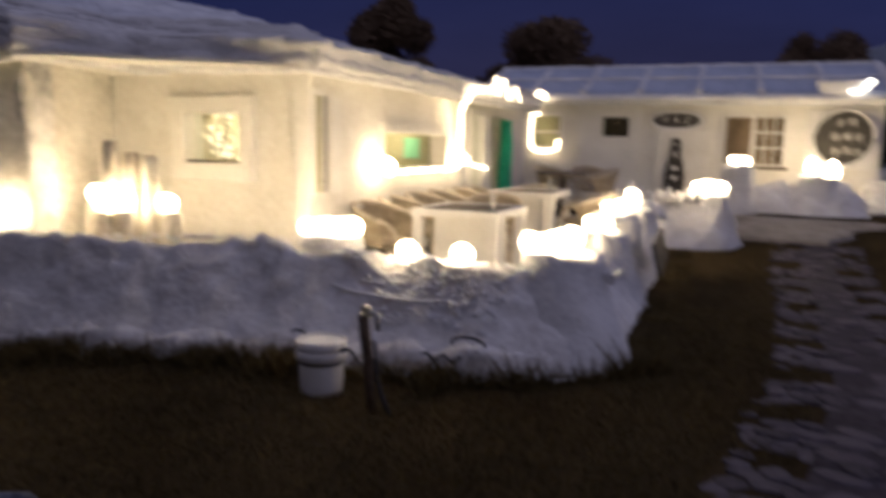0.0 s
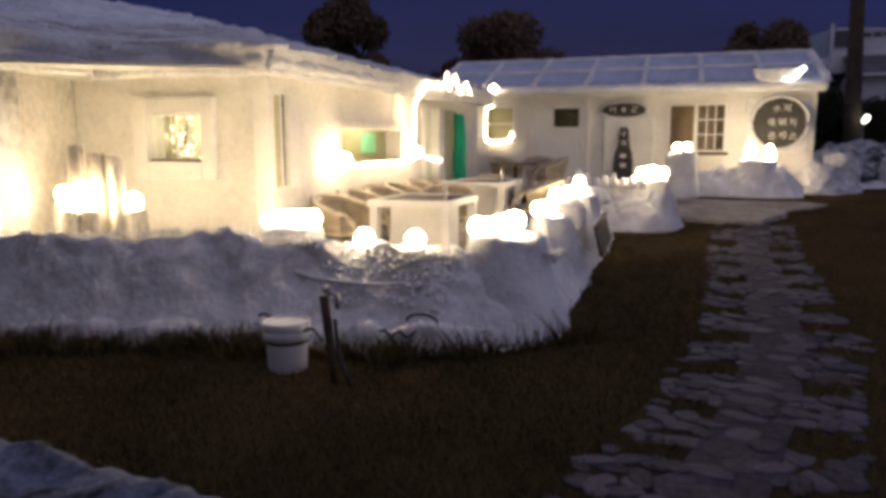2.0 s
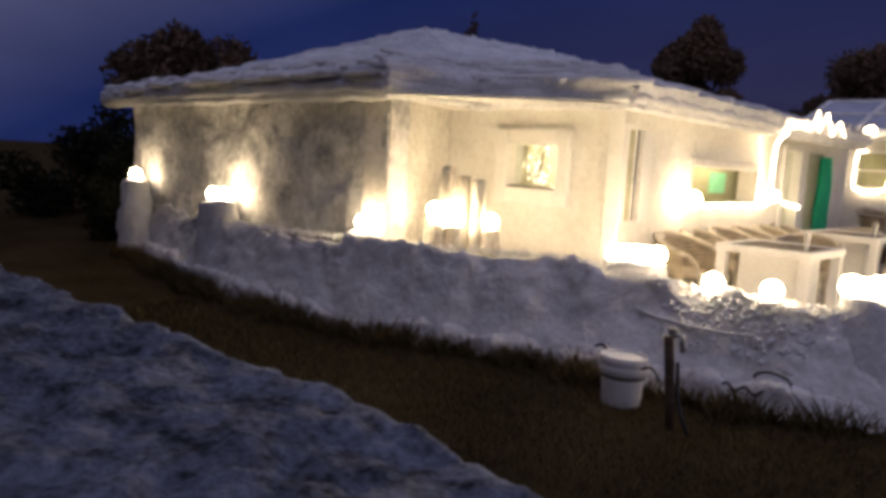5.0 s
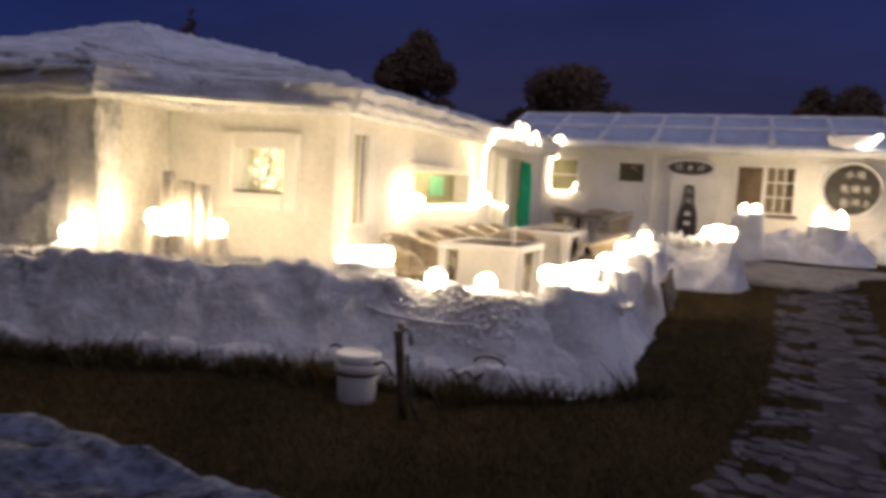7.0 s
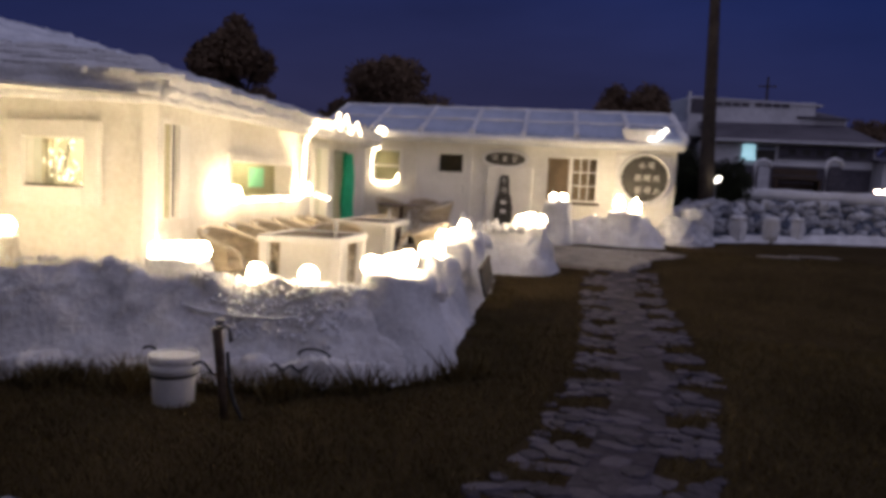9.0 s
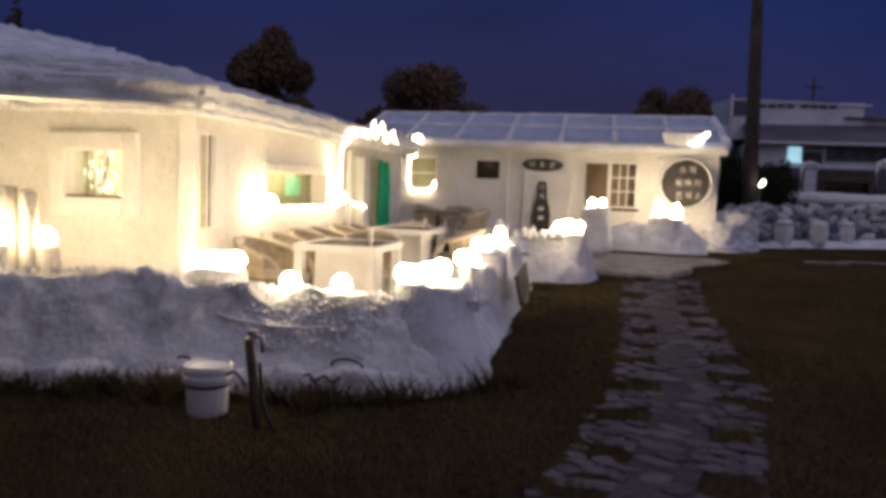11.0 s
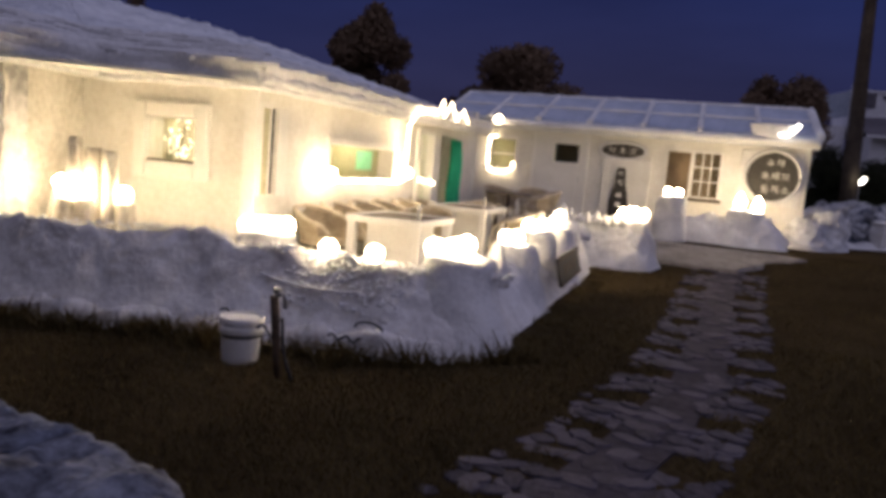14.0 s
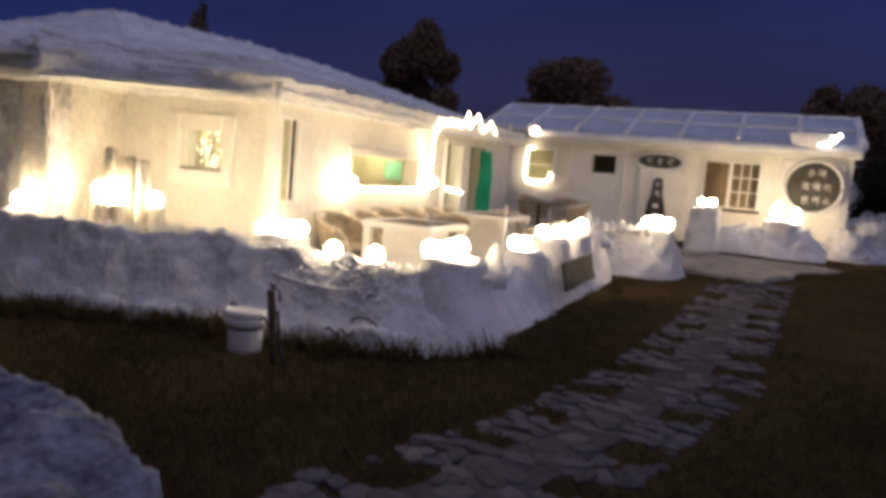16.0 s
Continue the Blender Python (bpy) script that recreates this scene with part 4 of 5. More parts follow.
ring = [(-3.20, 15.44, 2.13), (-3.34, 15.44, 2.10), (-3.37, 15.44, 1.9), (-3.38, 15.44, 1.6), (-3.35, 15.44, 1.38), (-3.2, 15.43, 1.31), (-2.95, 15.43, 1.32), (-2.80, 15.44, 1.38), (-2.76, 15.44, 1.56)]
solid("rope_light", tube(ring, 0.024, 6), ROPE, "glowing rope light round a small window", "rope light", smooth=True)

for loc in ((2.08, 14.25, 1.00), (2.40, 14.20, 0.95)):
    g = thing("flame_lantern", loc, "bright flame-shaped lantern on the snow below the sign", "lamp", "flame lanterns")
    part("shade", lathe([(0.05, 0.03), (0.095, 0.08), (0.10, 0.15), (0.07, 0.24), (0.015, 0.33)], 16), FLAME, g, "glowing tapered shade", smooth=True)
    part("base", lathe([(0.07, -0.05), (0.07, 0.0), (0.04, 0.03)], 14), STEEL, g)

# Lit trough and lamp on the barn's eaves
tray = thing("roof_tray", (2.58, 15.20, 2.60), "white snow-rimmed tray on the eaves with a small spotlight", "tray")
bm = lathe([(0.34, -0.14), (0.40, -0.06), (0.46, 0.10), (0.47, 0.14), (0.43, 0.145), (0.38, 0.05), (0.1, 0.03)], 36)
for v in bm.verts:
    v.co.y *= 0.32
part("tray", rough(bm, 0.015, 6), SNOW, tray, smooth=True)
part("spotlight", box(0.08, 0.27, -0.17, -0.15, -0.10, -0.05, 0.008), SPOT, tray, "glowing spotlight")
part("spotlight", tube([(0.30, -0.16, -0.03), (0.44, -0.14, 0.14)], [0.03, 0.045], 8), SPOT, tray, "glowing spotlight")

# ---- logs by the house ----
for k, (x, y, r, z1) in enumerate(((-3.96, 4.26, 0.062, 1.36), (-3.90, 4.40, 0.075, 1.27), (-3.75, 4.46, 0.072, 1.25), (-4.163, 4.314, 0.09, 0.86), (-3.95, 4.17, 0.085, 0.825), (-3.82, 4.24, 0.085, 0.815), (-3.652, 4.539, 0.10, 0.795))):
    prof = [(r * 1.08, 0.0), (r, 0.15), (r * 0.97, z1 * 0.6), (r * 0.95, z1 - 0.03), (r * 0.86, z1)]
    bm = lathe(prof, 18, m=Matrix.Translation((x, y, 0)))
    bmesh.ops.subdivide_edges(bm, edges=bm.edges[:], cuts=1)
    solid("log_post", rough(bm, 0.02, 7, 0.01, 25), LOGWOOD, "upright whitewashed split log beside the wall" if z1 > 1 else "short whitewashed log stump carrying a globe lamp", "log", "log posts", smooth=True)

# ---- bucket and standpipe ----
b = thing("bucket", (-1.62, 3.52, -0.15), "white plastic paint bucket with a thick rim, standing in grass", "bucket")
part("body", lathe([(0.122, 0.0), (0.125, 0.005), (0.136, 0.24), (0.137, 0.25)], 40), PVC, b, smooth=True)
part("band", lathe([(0.137, 0.232), (0.142, 0.236), (0.142, 0.248), (0.137, 0.252)], 40), RUBBER, b, "dark handle band")
rim = part("rim", lathe([(0.14, 0.25), (0.152, 0.255), (0.153, 0.31), (0.149, 0.315), (0.153, 0.32), (0.154, 0.365), (0.150, 0.372), (0.140, 0.372), (0.137, 0.36), (0.135, 0.35)], 40), PVC, b, "thick ribbed rim", smooth=True)
part("lid", lathe([(0.134, 0.345), (0.134, 0.358), (0.10, 0.362), (0.02, 0.362)], 40), PVC, rim, "flat white lid", smooth=True)
tap = thing("standpipe", (-1.20, 3.28, -0.10), "dark garden standpipe with a tap in the grass", "standpipe")
part("post", tube([(0.04, 0, 0), (0.02, 0, 0.2), (0.0, 0.0, 0.4), (-0.02, 0, 0.56)], [0.024, 0.026, 0.03, 0.03], 10), DARKWOOD, tap, smooth=True)
part("tap", tube([(-0.02, 0, 0.55), (0.04, -0.02, 0.585), (0.075, -0.02, 0.575), (0.08, -0.02, 0.49)], 0.014, 8), STEEL, tap, smooth=True)
part("valve", lathe([(0.01, 0.56), (0.028, 0.6), (0.028, 0.612), (0.01, 0.615)], 12), STEEL, tap)
part("hose", tube([(0.05, 0, 0.42), (0.06, 0.02, 0.2), (0.10, 0.01, 0.1), (0.16, -0.02, 0.02)], 0.012, 8), RUBBER, tap, smooth=True)
hose = [(-2.24, 4.36, 0.47), (-2.03, 4.28, 0.40), (-1.78, 4.23, 0.36), (-1.50, 4.21, 0.345), (-1.24, 4.22, 0.345), (-1.05, 4.26, 0.36)]
solid("hose", tube(along(hose, 0.05), 0.014, 10), SNOW, "thick pale hose lying along the snow bank", "hose", smooth=True)
cable_a = [(-1.95 + 0.036 * k, 3.72 - 0.012 * k - 0.0004 * k * k, 0.18 + 0.025 * math.sin(k * 0.9)) for k in range(20)]
cable_b = [(-0.84 - 0.11 * math.cos(math.pi * k / 14), 3.97 - 0.02 * math.sin(math.pi * k / 14), 0.16 + 0.055 * math.sin(math.pi * k / 14)) for k in range(15)]
cable_c = [(-1.10 + 0.02 * k, 3.84, 0.10 + 0.02 * math.sin(k * 1.1)) for k in range(14)]
for pts in (cable_a, cable_b, cable_c):
    solid("cable", tube(pts, 0.009, 6), RUBBER, "thin dark cable looped at the foot of the snow", "cable", "cables", smooth=True)

# ---- plank sign on the side bank ----
b = thing("plank_sign", (0.045, 7.25, 0.40), "dark weathered plank board leaning on the snow bank", "sign")
lean = pose(0, 0, 0, 0, -14, 1.5)
board = part("board", box(-0.015, 0.015, -0.74, 0.74, -0.15, 0.15, 0.005, m=lean), BLACKBOARD, b)
for k in range(3):
    part("lettering", box(0.016, 0.019, -0.45 + 0.33 * k, -0.25 + 0.33 * k, -0.06, 0.05, m=lean), DARKWOOD, board)
for s in (-1, 1):
    part("batten", box(0.015, 0.025, -0.74, 0.74, 0.13 * s - 0.02, 0.13 * s + 0.02, m=lean), DARKWOOD, b)


# ---- patio furniture ----
def table(loc, turn, wx, wy):
    t = thing("patio_table", loc, "white patio table with dark slatted top and panel base", "table", "patio tables")
    t.rotation_euler[2] = radians(turn)
    h = 0.74
    for x0, x1, y0, y1 in ((-wx / 2, wx / 2, -wy / 2, -wy / 2 + 0.07), (-wx / 2, wx / 2, wy / 2 - 0.07, wy / 2), (-wx / 2, -wx / 2 + 0.07, -wy / 2 + 0.07, wy / 2 - 0.07), (wx / 2 - 0.07, wx / 2, -wy / 2 + 0.07, wy / 2 - 0.07)):
        part("top_rail", box(x0, x1, y0, y1, h - 0.07, h, 0.008), WHITEPAINT, t)
    n = 6
    for k in range(n):
        a = -wx / 2 + 0.07 + (wx - 0.14) * k / n
        part("slat", box(a + 0.006, a + (wx - 0.14) / n - 0.006, -wy / 2 + 0.07, wy / 2 - 0.07, h - 0.035, h - 0.01, 0.003), TABLEWOOD, t)
    for sx in (-1, 1):
        for sy in (-1, 1):
            part("leg", box(sx * (wx / 2 - 0.06) - 0.045, sx * (wx / 2 - 0.06) + 0.045, sy * (wy / 2 - 0.06) - 0.045, sy * (wy / 2 - 0.06) + 0.045, 0, h - 0.07, 0.006), WHITEPAINT, t)
    part("base_panel", box(-wx / 2 + 0.16, wx / 2 - 0.16, -wy / 2 + 0.2, wy / 2 - 0.2, 0.0, h - 0.08, 0.01), WHITEPAINT, t)
    part("umbrella_pole", tube([(0.30, -0.28, 0.0), (0.30, -0.28, 0.90)], 0.022, 10), STEEL, t)
    return t


table((-1.70, 6.52, 0.06), 0, 0.86, 1.02)
table((-1.72, 9.0, 0.10), 0, 0.84, 1.1)


def chair(loc, turn):
    c = thing("rattan_chair", loc, "rounded woven rattan armchair on the patio", "chair", "rattan chairs")
    c.rotation_euler[2] = radians(turn)
    n = 22
    rim, low = [], []
    for k in range(n + 1):
        a = math.pi * (-0.12 + 1.24 * k / n)
        up = 0.76 - 0.16 * abs(2 * k / n - 1) ** 1.8
        rim.append(Vector((0.33 * math.cos(a), 0.33 * math.sin(a) * 1.05, up)))
        low.append(Vector((0.25 * math.cos(a), 0.25 * math.sin(a), 0.40)))
    part("rim", tube(rim, 0.024, 8), RATTAN, c, smooth=True)
    bm = bmesh.new()
    grid = []
    for side in (0.0, 0.014):
        rows = []
        for j in range(15):
            row = []
            for k in range(n + 1):
                q = low[k].lerp(rim[k], j / 14)
                out = Vector((q.x, q.y, 0)).normalized()
                weave = 0.004 * (1 if (j + k) % 2 else -1)
                row.append(bm.verts.new(q + out * (side + weave)))
            rows.append(row)
        for j in range(14):
            for k in range(n):
                quad = (rows[j][k], rows[j][k + 1], rows[j + 1][k + 1], rows[j + 1][k])
                bm.faces.new(quad if side else quad[::-1])
        grid.append(rows)
    edge = [(0, k) for k in range(n)] + [(j, n) for j in range(14)] + [(14, k) for k in range(n, 0, -1)] + [(j, 0) for j in range(14, 0, -1)]
    for (j, k), (j2, k2) in zip(edge, edge[1:] + edge[:1]):
        bm.faces.new((grid[0][j][k], grid[0][j2][k2], grid[1][j2][k2], grid[1][j][k]))
    part("backrest", bm, WEAVE, c, "tan woven shell")
    for sx in (-1, 1):
        part("armrest", tube([(sx * 0.31, -0.10, 0.62), (sx * 0.32, -0.20, 0.60), (sx * 0.31, -0.29, 0.52), (sx * 0.29, -0.33, 0.38), (sx * 0.27, -0.33, 0.18), (sx * 0.27, -0.31, 0.0)], 0.02, 8), RATTAN, c, smooth=True)
    part("seat", lathe([(0.26, 0.36), (0.28, 0.38), (0.28, 0.41), (0.24, 0.43), (0.1, 0.42)], 24), WEAVE, c, smooth=True)
    for a in (40, 140, 220, 320):
        ca, sa = math.cos(radians(a)), math.sin(radians(a))
        part("leg", tube([(0.28 * ca, 0.28 * sa, 0.0), (0.24 * ca, 0.24 * sa, 0.38)], 0.016, 8), RATTAN, c, smooth=True)
    return c


c0 = chair((-2.42, 6.15, 0.06), 80)
for x, y, a in ((-2.44, 6.78, 92), (-2.42, 7.42, 85), (-2.40, 8.05, 95), (-1.8, 7.55, 8), (-2.44, 8.8, 88), (-2.42, 9.4, 92), (-1.02, 9.1, -80), (-1.9, 9.95, 5)):
    copy_thing(c0, pose(x, y, 0.08, 0, 0, a))
chairs_far = ((-2.2, 12.6, 60), (-1.7, 13.2, 20), (-1.4, 12.4, -70))
for x, y, a in chairs_far:
    copy_thing(c0, pose(x, y, 0.30, 0, 0, a))
t2 = thing("bistro_table", (-1.95, 12.1, 0.24), "small round dark patio table", "table")
part("tabletop", lathe([(0.40, 0.70), (0.42, 0.715), (0.42, 0.735), (0.40, 0.745)], 32), TABLEWOOD, t2)
part("column", lathe([(0.06, 0.03), (0.035, 0.1), (0.035, 0.7)], 14), DARKWOOD, t2)
part("base", lathe([(0.24, 0.0), (0.24, 0.02), (0.06, 0.04)], 24), DARKWOOD, t2)

# ---- rubble and urns beyond the barn ----
rub = [(3.45, 15.6, 3.6, 16.6, 0.32, 1.0), (3.9, 16.0, 3.8, 17.0, 0.33, 1.15), (4.8, 17.3, 4.3, 18.3, 0.33, 1.2), (7.3, 19.3, 6.9, 20.2, 0.33, 1.25), (9.6, 20.0, 9.4, 20.6, 0.33, 1.3), (14.0, 20.9, 13.8, 21.6, 0.33, 1.3)]
heap = thing("rubble_wall", (3.6, 15.9, 0.33), "low wall of loose stones dusted with snow", "wall")
ob = part("core", bank(rub, 0.14, 2.6, 0.06, 28, 61.0), DIRTYSHADESNOW, heap, smooth=True)
ob.matrix_parent_inverse = Matrix.Translation((-3.6, -15.9, -0.33))
rk = random.Random(77)
rock_meshes = []
for k in range(8):
    bm = bmesh.new()
    bmesh.ops.create_icosphere(bm, subdivisions=2, radius=0.5)
    for v in bm.verts:
        v.co += noise.noise_vector(v.co * 2.3 + Vector((k * 9.1, 0, 0))) * 0.30
        v.co.z *= 0.75
    rock_meshes.append(mesh_of(bm, SNOWSTONE))
line_ = along(rub, 0.16)
for i, (ox, oy, ix, iy, zb, zt) in enumerate(line_):
    for h in range(3):
        f = 0.06 + 0.42 * (h + rk.random()) / 3
        ob = part("stone", rock_meshes[rk.randrange(8)], SNOWSTONE, heap)
        ob.location = (ox + (ix - ox) * f + rk.uniform(-0.08, 0.08) - 3.6, oy + (iy - oy) * f - 15.9, (zt - zb) * min(1.0, (f + 0.02) / 0.40) ** 0.8 + rk.uniform(-0.08, 0.05))
        ob.rotation_euler = (rk.uniform(-0.5, 0.5), rk.uniform(-0.5, 0.5), rk.uniform(0, 6.2))
        e = rk.uniform(0.20, 0.42)
        ob.scale = (e, e * rk.uniform(0.7, 1.0), e * rk.uniform(0.6, 1.0))
strip = [(2.95, 14.9, 3.4, 15.6, 0.30, 0.44), (4.2, 16.2, 3.9, 16.9, 0.31, 0.46), (5.2, 17.1, 4.9, 17.9, 0.31, 0.46), (7.6, 18.7, 7.3, 19.6, 0.31, 0.5), (13.5, 20.0, 13.3, 21.0, 0.31, 0.62)]
solid("snow_ledge", bank(strip, 0.06, 2.5, 0.08, 14, 71.0), SNOW, "low ledge of snow in front of the rubble wall", "snow bank", smooth=True)


def urn(x, y, s, square):
    g = thing("planter", (x, y, 0.40), "white snow-dusted stone planter pot", "planter", "planters")
    seg = 4 if square else 22
    part("pot", rough(lathe([(0.16 * s, 0.0), (0.20 * s, 0.12), (0.24 * s, 0.30), (0.21 * s, 0.46), (0.24 * s, 0.50)], seg), 0.01, 6), SNOWROCK, g, smooth=not square)
    part("fill", rough(lathe([(0.2 * s, 0.49), (0.16 * s, 0.56), (0.05 * s, 0.58)], 14), 0.02, 6), SNOWROCK, g, smooth=True)


for x, y, s, q in ((4.13, 16.18, 1.05, False), (5.17, 17.36, 0.95, True), (6.08, 17.9, 0.9, False), (6.92, 18.6, 0.75, True)):
    urn(x, y, s, q)
bm = rough(sheet([(5.3, 20.45, 1.67), (13.5, 20.45, 1.70), (13.5, 20.85, 1.70), (5.1, 20.85, 1.67)], 0.32, 60, 4), 0.035, 2.2)
solid("white_kerb", bm, SNOW, "long white snow-covered kerb above the rubble", "kerb", smooth=True)

# Pole
p = thing("utility_pole", (4.74, 18.95, 0.33), "tall dark concrete utility pole against the dusk sky", "pole")
part("post", tube([(0, 0, 0), (-0.06, 0, 1.4), (-0.20, 0, 6.1), (-0.27, 0, 9.5)], [0.21, 0.195, 0.13, 0.11], 16), BARK, p, smooth=True)
p = thing("utility_pole", (17.6, 62.0, 0.3), "distant utility pole with a crossarm", "pole")
part("post", tube([(0, 0, 0), (0, 0, 11.0)], [0.12, 0.08], 10), BARK, p)
part("crossarm", box(-0.7, 0.7, -0.05, 0.05, 10.2, 10.3), BARK, p)


def leafy(name, loc, blobs, count, size, material, label, trunk=True, cat="tree"):
    """A tree or shrub: trunk, limbs and a crown of many small leaf clumps with gaps."""
    rng = random.Random(int(abs(loc[0] * 131 + loc[1] * 17)) + 5)
    t = thing(name, loc, label, cat)
    if trunk:
        h = max(b[2] for b in blobs)
        part("trunk", tube([(0, 0, -0.2), (0.05, 0, h * 0.4), (0, 0.05, h * 0.9)], [0.3, 0.22, 0.06], 10), BARK, t, smooth=True)
        for b in blobs[:6]:
            part("limb", tube([(0.02, 0, h * 0.35), (b[0] * 0.5, b[1] * 0.5, b[2] * 0.8), b[:3]], [0.1, 0.07, 0.02], 7), BARK, t, smooth=True)
    verts, faces = [], []
    weights = [b[3] ** 2 for b in blobs]
    for _ in range(count):
        b = rng.choices(blobs, weights)[0]
        d = Vector((rng.gauss(0, 1), rng.gauss(0, 1), rng.gauss(0, 1))).normalized() * b[3] * (rng.random() ** 0.35) * rng.uniform(0.85, 1.12)
        c = Vector(b[:3]) + d
        s = size * rng.uniform(0.5, 1.3)
        e1 = Vector((rng.gauss(0, 1), rng.gauss(0, 1), rng.gauss(0, 1))).normalized()
        e2 = e1.orthogonal().normalized()
        i = len(verts)
        verts += [c - e1 * s, c - e2 * s * 0.45, c + e1 * s, c + e2 * s * 0.45]
        faces.append((i, i + 1, i + 2, i + 3))
    me = bpy.data.meshes.new("crown")
    me.from_pydata(verts, [], faces)
    me.materials.append(material)
    part("crown", me, material, t)
    return t


def clumps(n, rx, ry, z0, z1, r, seed, taper=0.0):
    rng = random.Random(seed)
    out = []
    for _ in range(n):
        f = rng.random()
        k = (1 - taper * f) * math.sin(math.pi * min(0.95, 0.18 + 0.75 * f)) ** 0.5
        a, q = rng.uniform(0, 2 * math.pi), rng.random() ** 0.5
        out.append((rx * k * q * math.cos(a), ry * k * q * math.sin(a), z0 + (z1 - z0) * f, r * rng.uniform(0.6, 1.2)))
    return out


leafy("tree", (-11.9, 26.6, 0.3), clumps(40, 1.75, 1.4, 0.9, 6.7, 0.72, 1), 36000, 0.12, LEAF, "tall dark evergreen tree with a dense crown")
leafy("tree", (-6.0, 28.6, 0.3), clumps(44, 2.2, 1.7, 1.2, 5.5, 0.85, 2), 34000, 0.12, LEAF, "broad dark evergreen tree behind the roof")
leafy("tree", (-8.0, 29.2, 0.3), clumps(16, 1.3, 1.0, 2.0, 4.0, 0.6, 12), 9000, 0.12, LEAF, "lower dark evergreen tree behind the roof")
leafy("tree", (4.6, 39.5, 0.3), clumps(26, 2.0, 1.4, 3.0, 6.4, 0.8, 3), 14000, 0.14, LEAF, "distant dark tree behind the low building")
leafy("tree", (22.9, 55.0, 0.3), clumps(22, 1.9, 1.4, 3.6, 6.8, 0.75, 33), 9000, 0.14, LEAF, "distant dark tree beyond the long building")
leafy("tree", (-19.4, 21.7, 0.3), [(0.1 * math.sin(k), 0.1 * math.cos(k), 2.0 + 0.36 * k, 0.14 + 0.085 * (14 - k)) for k in range(15)], 9000, 0.09, LEAF, "pointed dark conifer behind the house")
leafy("tree", (-26.0, 13.0, 0.3), clumps(34, 2.7, 2.4, 2.0, 4.8, 0.9, 5), 20000, 0.15, LEAF, "broad dark tree beyond the house")
leafy("shrub", (4.35, 19.6, 0.33), clumps(26, 0.55, 0.45, 0.7, 2.05, 0.32, 6), 9000, 0.05, SHRUB, "dense dark shrub beside the pole", False, "shrub")
leafy("shrub", (5.40, 19.7, 0.33), clumps(26, 0.48, 0.45, 0.8, 1.95, 0.32, 7), 9000, 0.05, SHRUB, "rounded clipped dark shrub", False, "shrub")
leafy("shrub", (-10.6, 4.3, -0.1), clumps(22, 0.6, 0.6, 0.1, 1.3, 0.32, 8), 9000, 0.05, SHRUB, "dark leafy shrub beside the house corner", False, "shrub")
leafy("hedge", (-14.0, 6.5, -0.1), clumps(60, 2.8, 3.2, 0.2, 1.9, 0.5, 19), 30000, 0.07, SHRUB, "dense dark hedge beyond the house", False, "hedge")
leafy("hedge", (-3.0, 44.0, 0.3), clumps(60, 7.0, 1.5, 0.3, 4.4, 0.8, 9), 9000, 0.2, LEAF, "distant line of dark trees", False, "trees")
sp = thing("garden_spotlight", (4.86, 18.6, 0.33), "small glowing garden spotlight on a stake", "lamp")
part("head", tube([(-0.03, 0, 1.43), (0.02, 0, 1.48), (0.08, -0.02, 1.58)], [0.03, 0.055, 0.045], 10), SPOT, sp, "glowing head")
part("stake", tube([(0, 0, 0.0), (-0.02, 0, 1.44)], 0.012, 6), STEEL, sp)

# ---- far building ----
fb = thing("far_building", (14.0, 45.0, 0.3), "long two-storey pale building with dark roofs and a row of windows", "building")
AT = Matrix.Translation((-14.0, -45.0, -0.3))


def far(name, bm, material, label=""):
    bmesh.ops.transform(bm, matrix=AT, verts=bm.verts)
    return part(name, bm, material, fb, label)


far("wall", box(9.9, 19.3, 45.0, 53.0, 0.3, 4.95), FARWHITE)
far("roof", sheet(((9.5, 44.3, 4.98), (19.6, 44.3, 4.86), (18.3, 47.5, 6.22), (9.7, 47.5, 6.16)), 0.14, 24, 8, 0.02, 1.2), DARKROOF)
far("fascia", box(9.5, 19.5, 44.22, 44.29, 4.74, 4.9), FARWHITE)
far("upper_wall", box(9.05, 16.6, 47.4, 54.0, 5.2, 7.48), FARWHITE)
far("parapet", sheet(((8.95, 47.3, 7.70), (17.0, 47.3, 7.38), (17.0, 54.0, 7.42), (8.95, 54.0, 7.74)), 0.12, 8, 4), FARWHITE)
far("corner_post", box(8.95, 9.12, 47.25, 47.39, 6.5, 7.95), FARWHITE)
far("shutter", box(9.15, 10.28, 47.34, 47.395, 6.62, 7.55), DARKROOF)
far("upper_wall", box(16.6, 18.5, 47.5, 54.0, 5.2, 6.55), FARWHITE)
far("roof", sheet(((15.55, 47.2, 6.62), (18.6, 47.2, 6.55), (17.3, 50.0, 7.30), (15.55, 50.0, 7.36)), 0.10, 6, 4), DARKROOF)
far("roof", sheet(((5.2, 47.4, 6.58), (9.0, 47.4, 7.62), (9.0, 47.7, 6.2), (5.2, 47.7, 5.5)), 0.08, 8, 4), PANEL, "sloping blue-grey roof edge of the annexe")
far("annexe_wall", box(5.4, 9.0, 47.8, 53.0, 0.3, 5.6), FARWHITE)
for k in range(8):
    x = 10.62 + 0.53 * k + (0.28 if k > 3 else 0)
    far("window", box(x, x + 0.42, 47.33, 47.41, 7.14, 7.36), DARKROOF)
far("window", box(11.9, 12.62, 44.94, 45.01, 3.95, 4.62), COLDLIT, "window lit cold blue")
# Sill emits by itself, in place of window light falling on it
far("window_sill", box(11.86, 12.66, 44.85, 45.0, 3.70, 3.90), COLDLIT, "sill given the window's cold glow")
far("window", box(12.70, 13.76, 44.94, 45.01, 3.70, 4.62), BLACKBOARD)
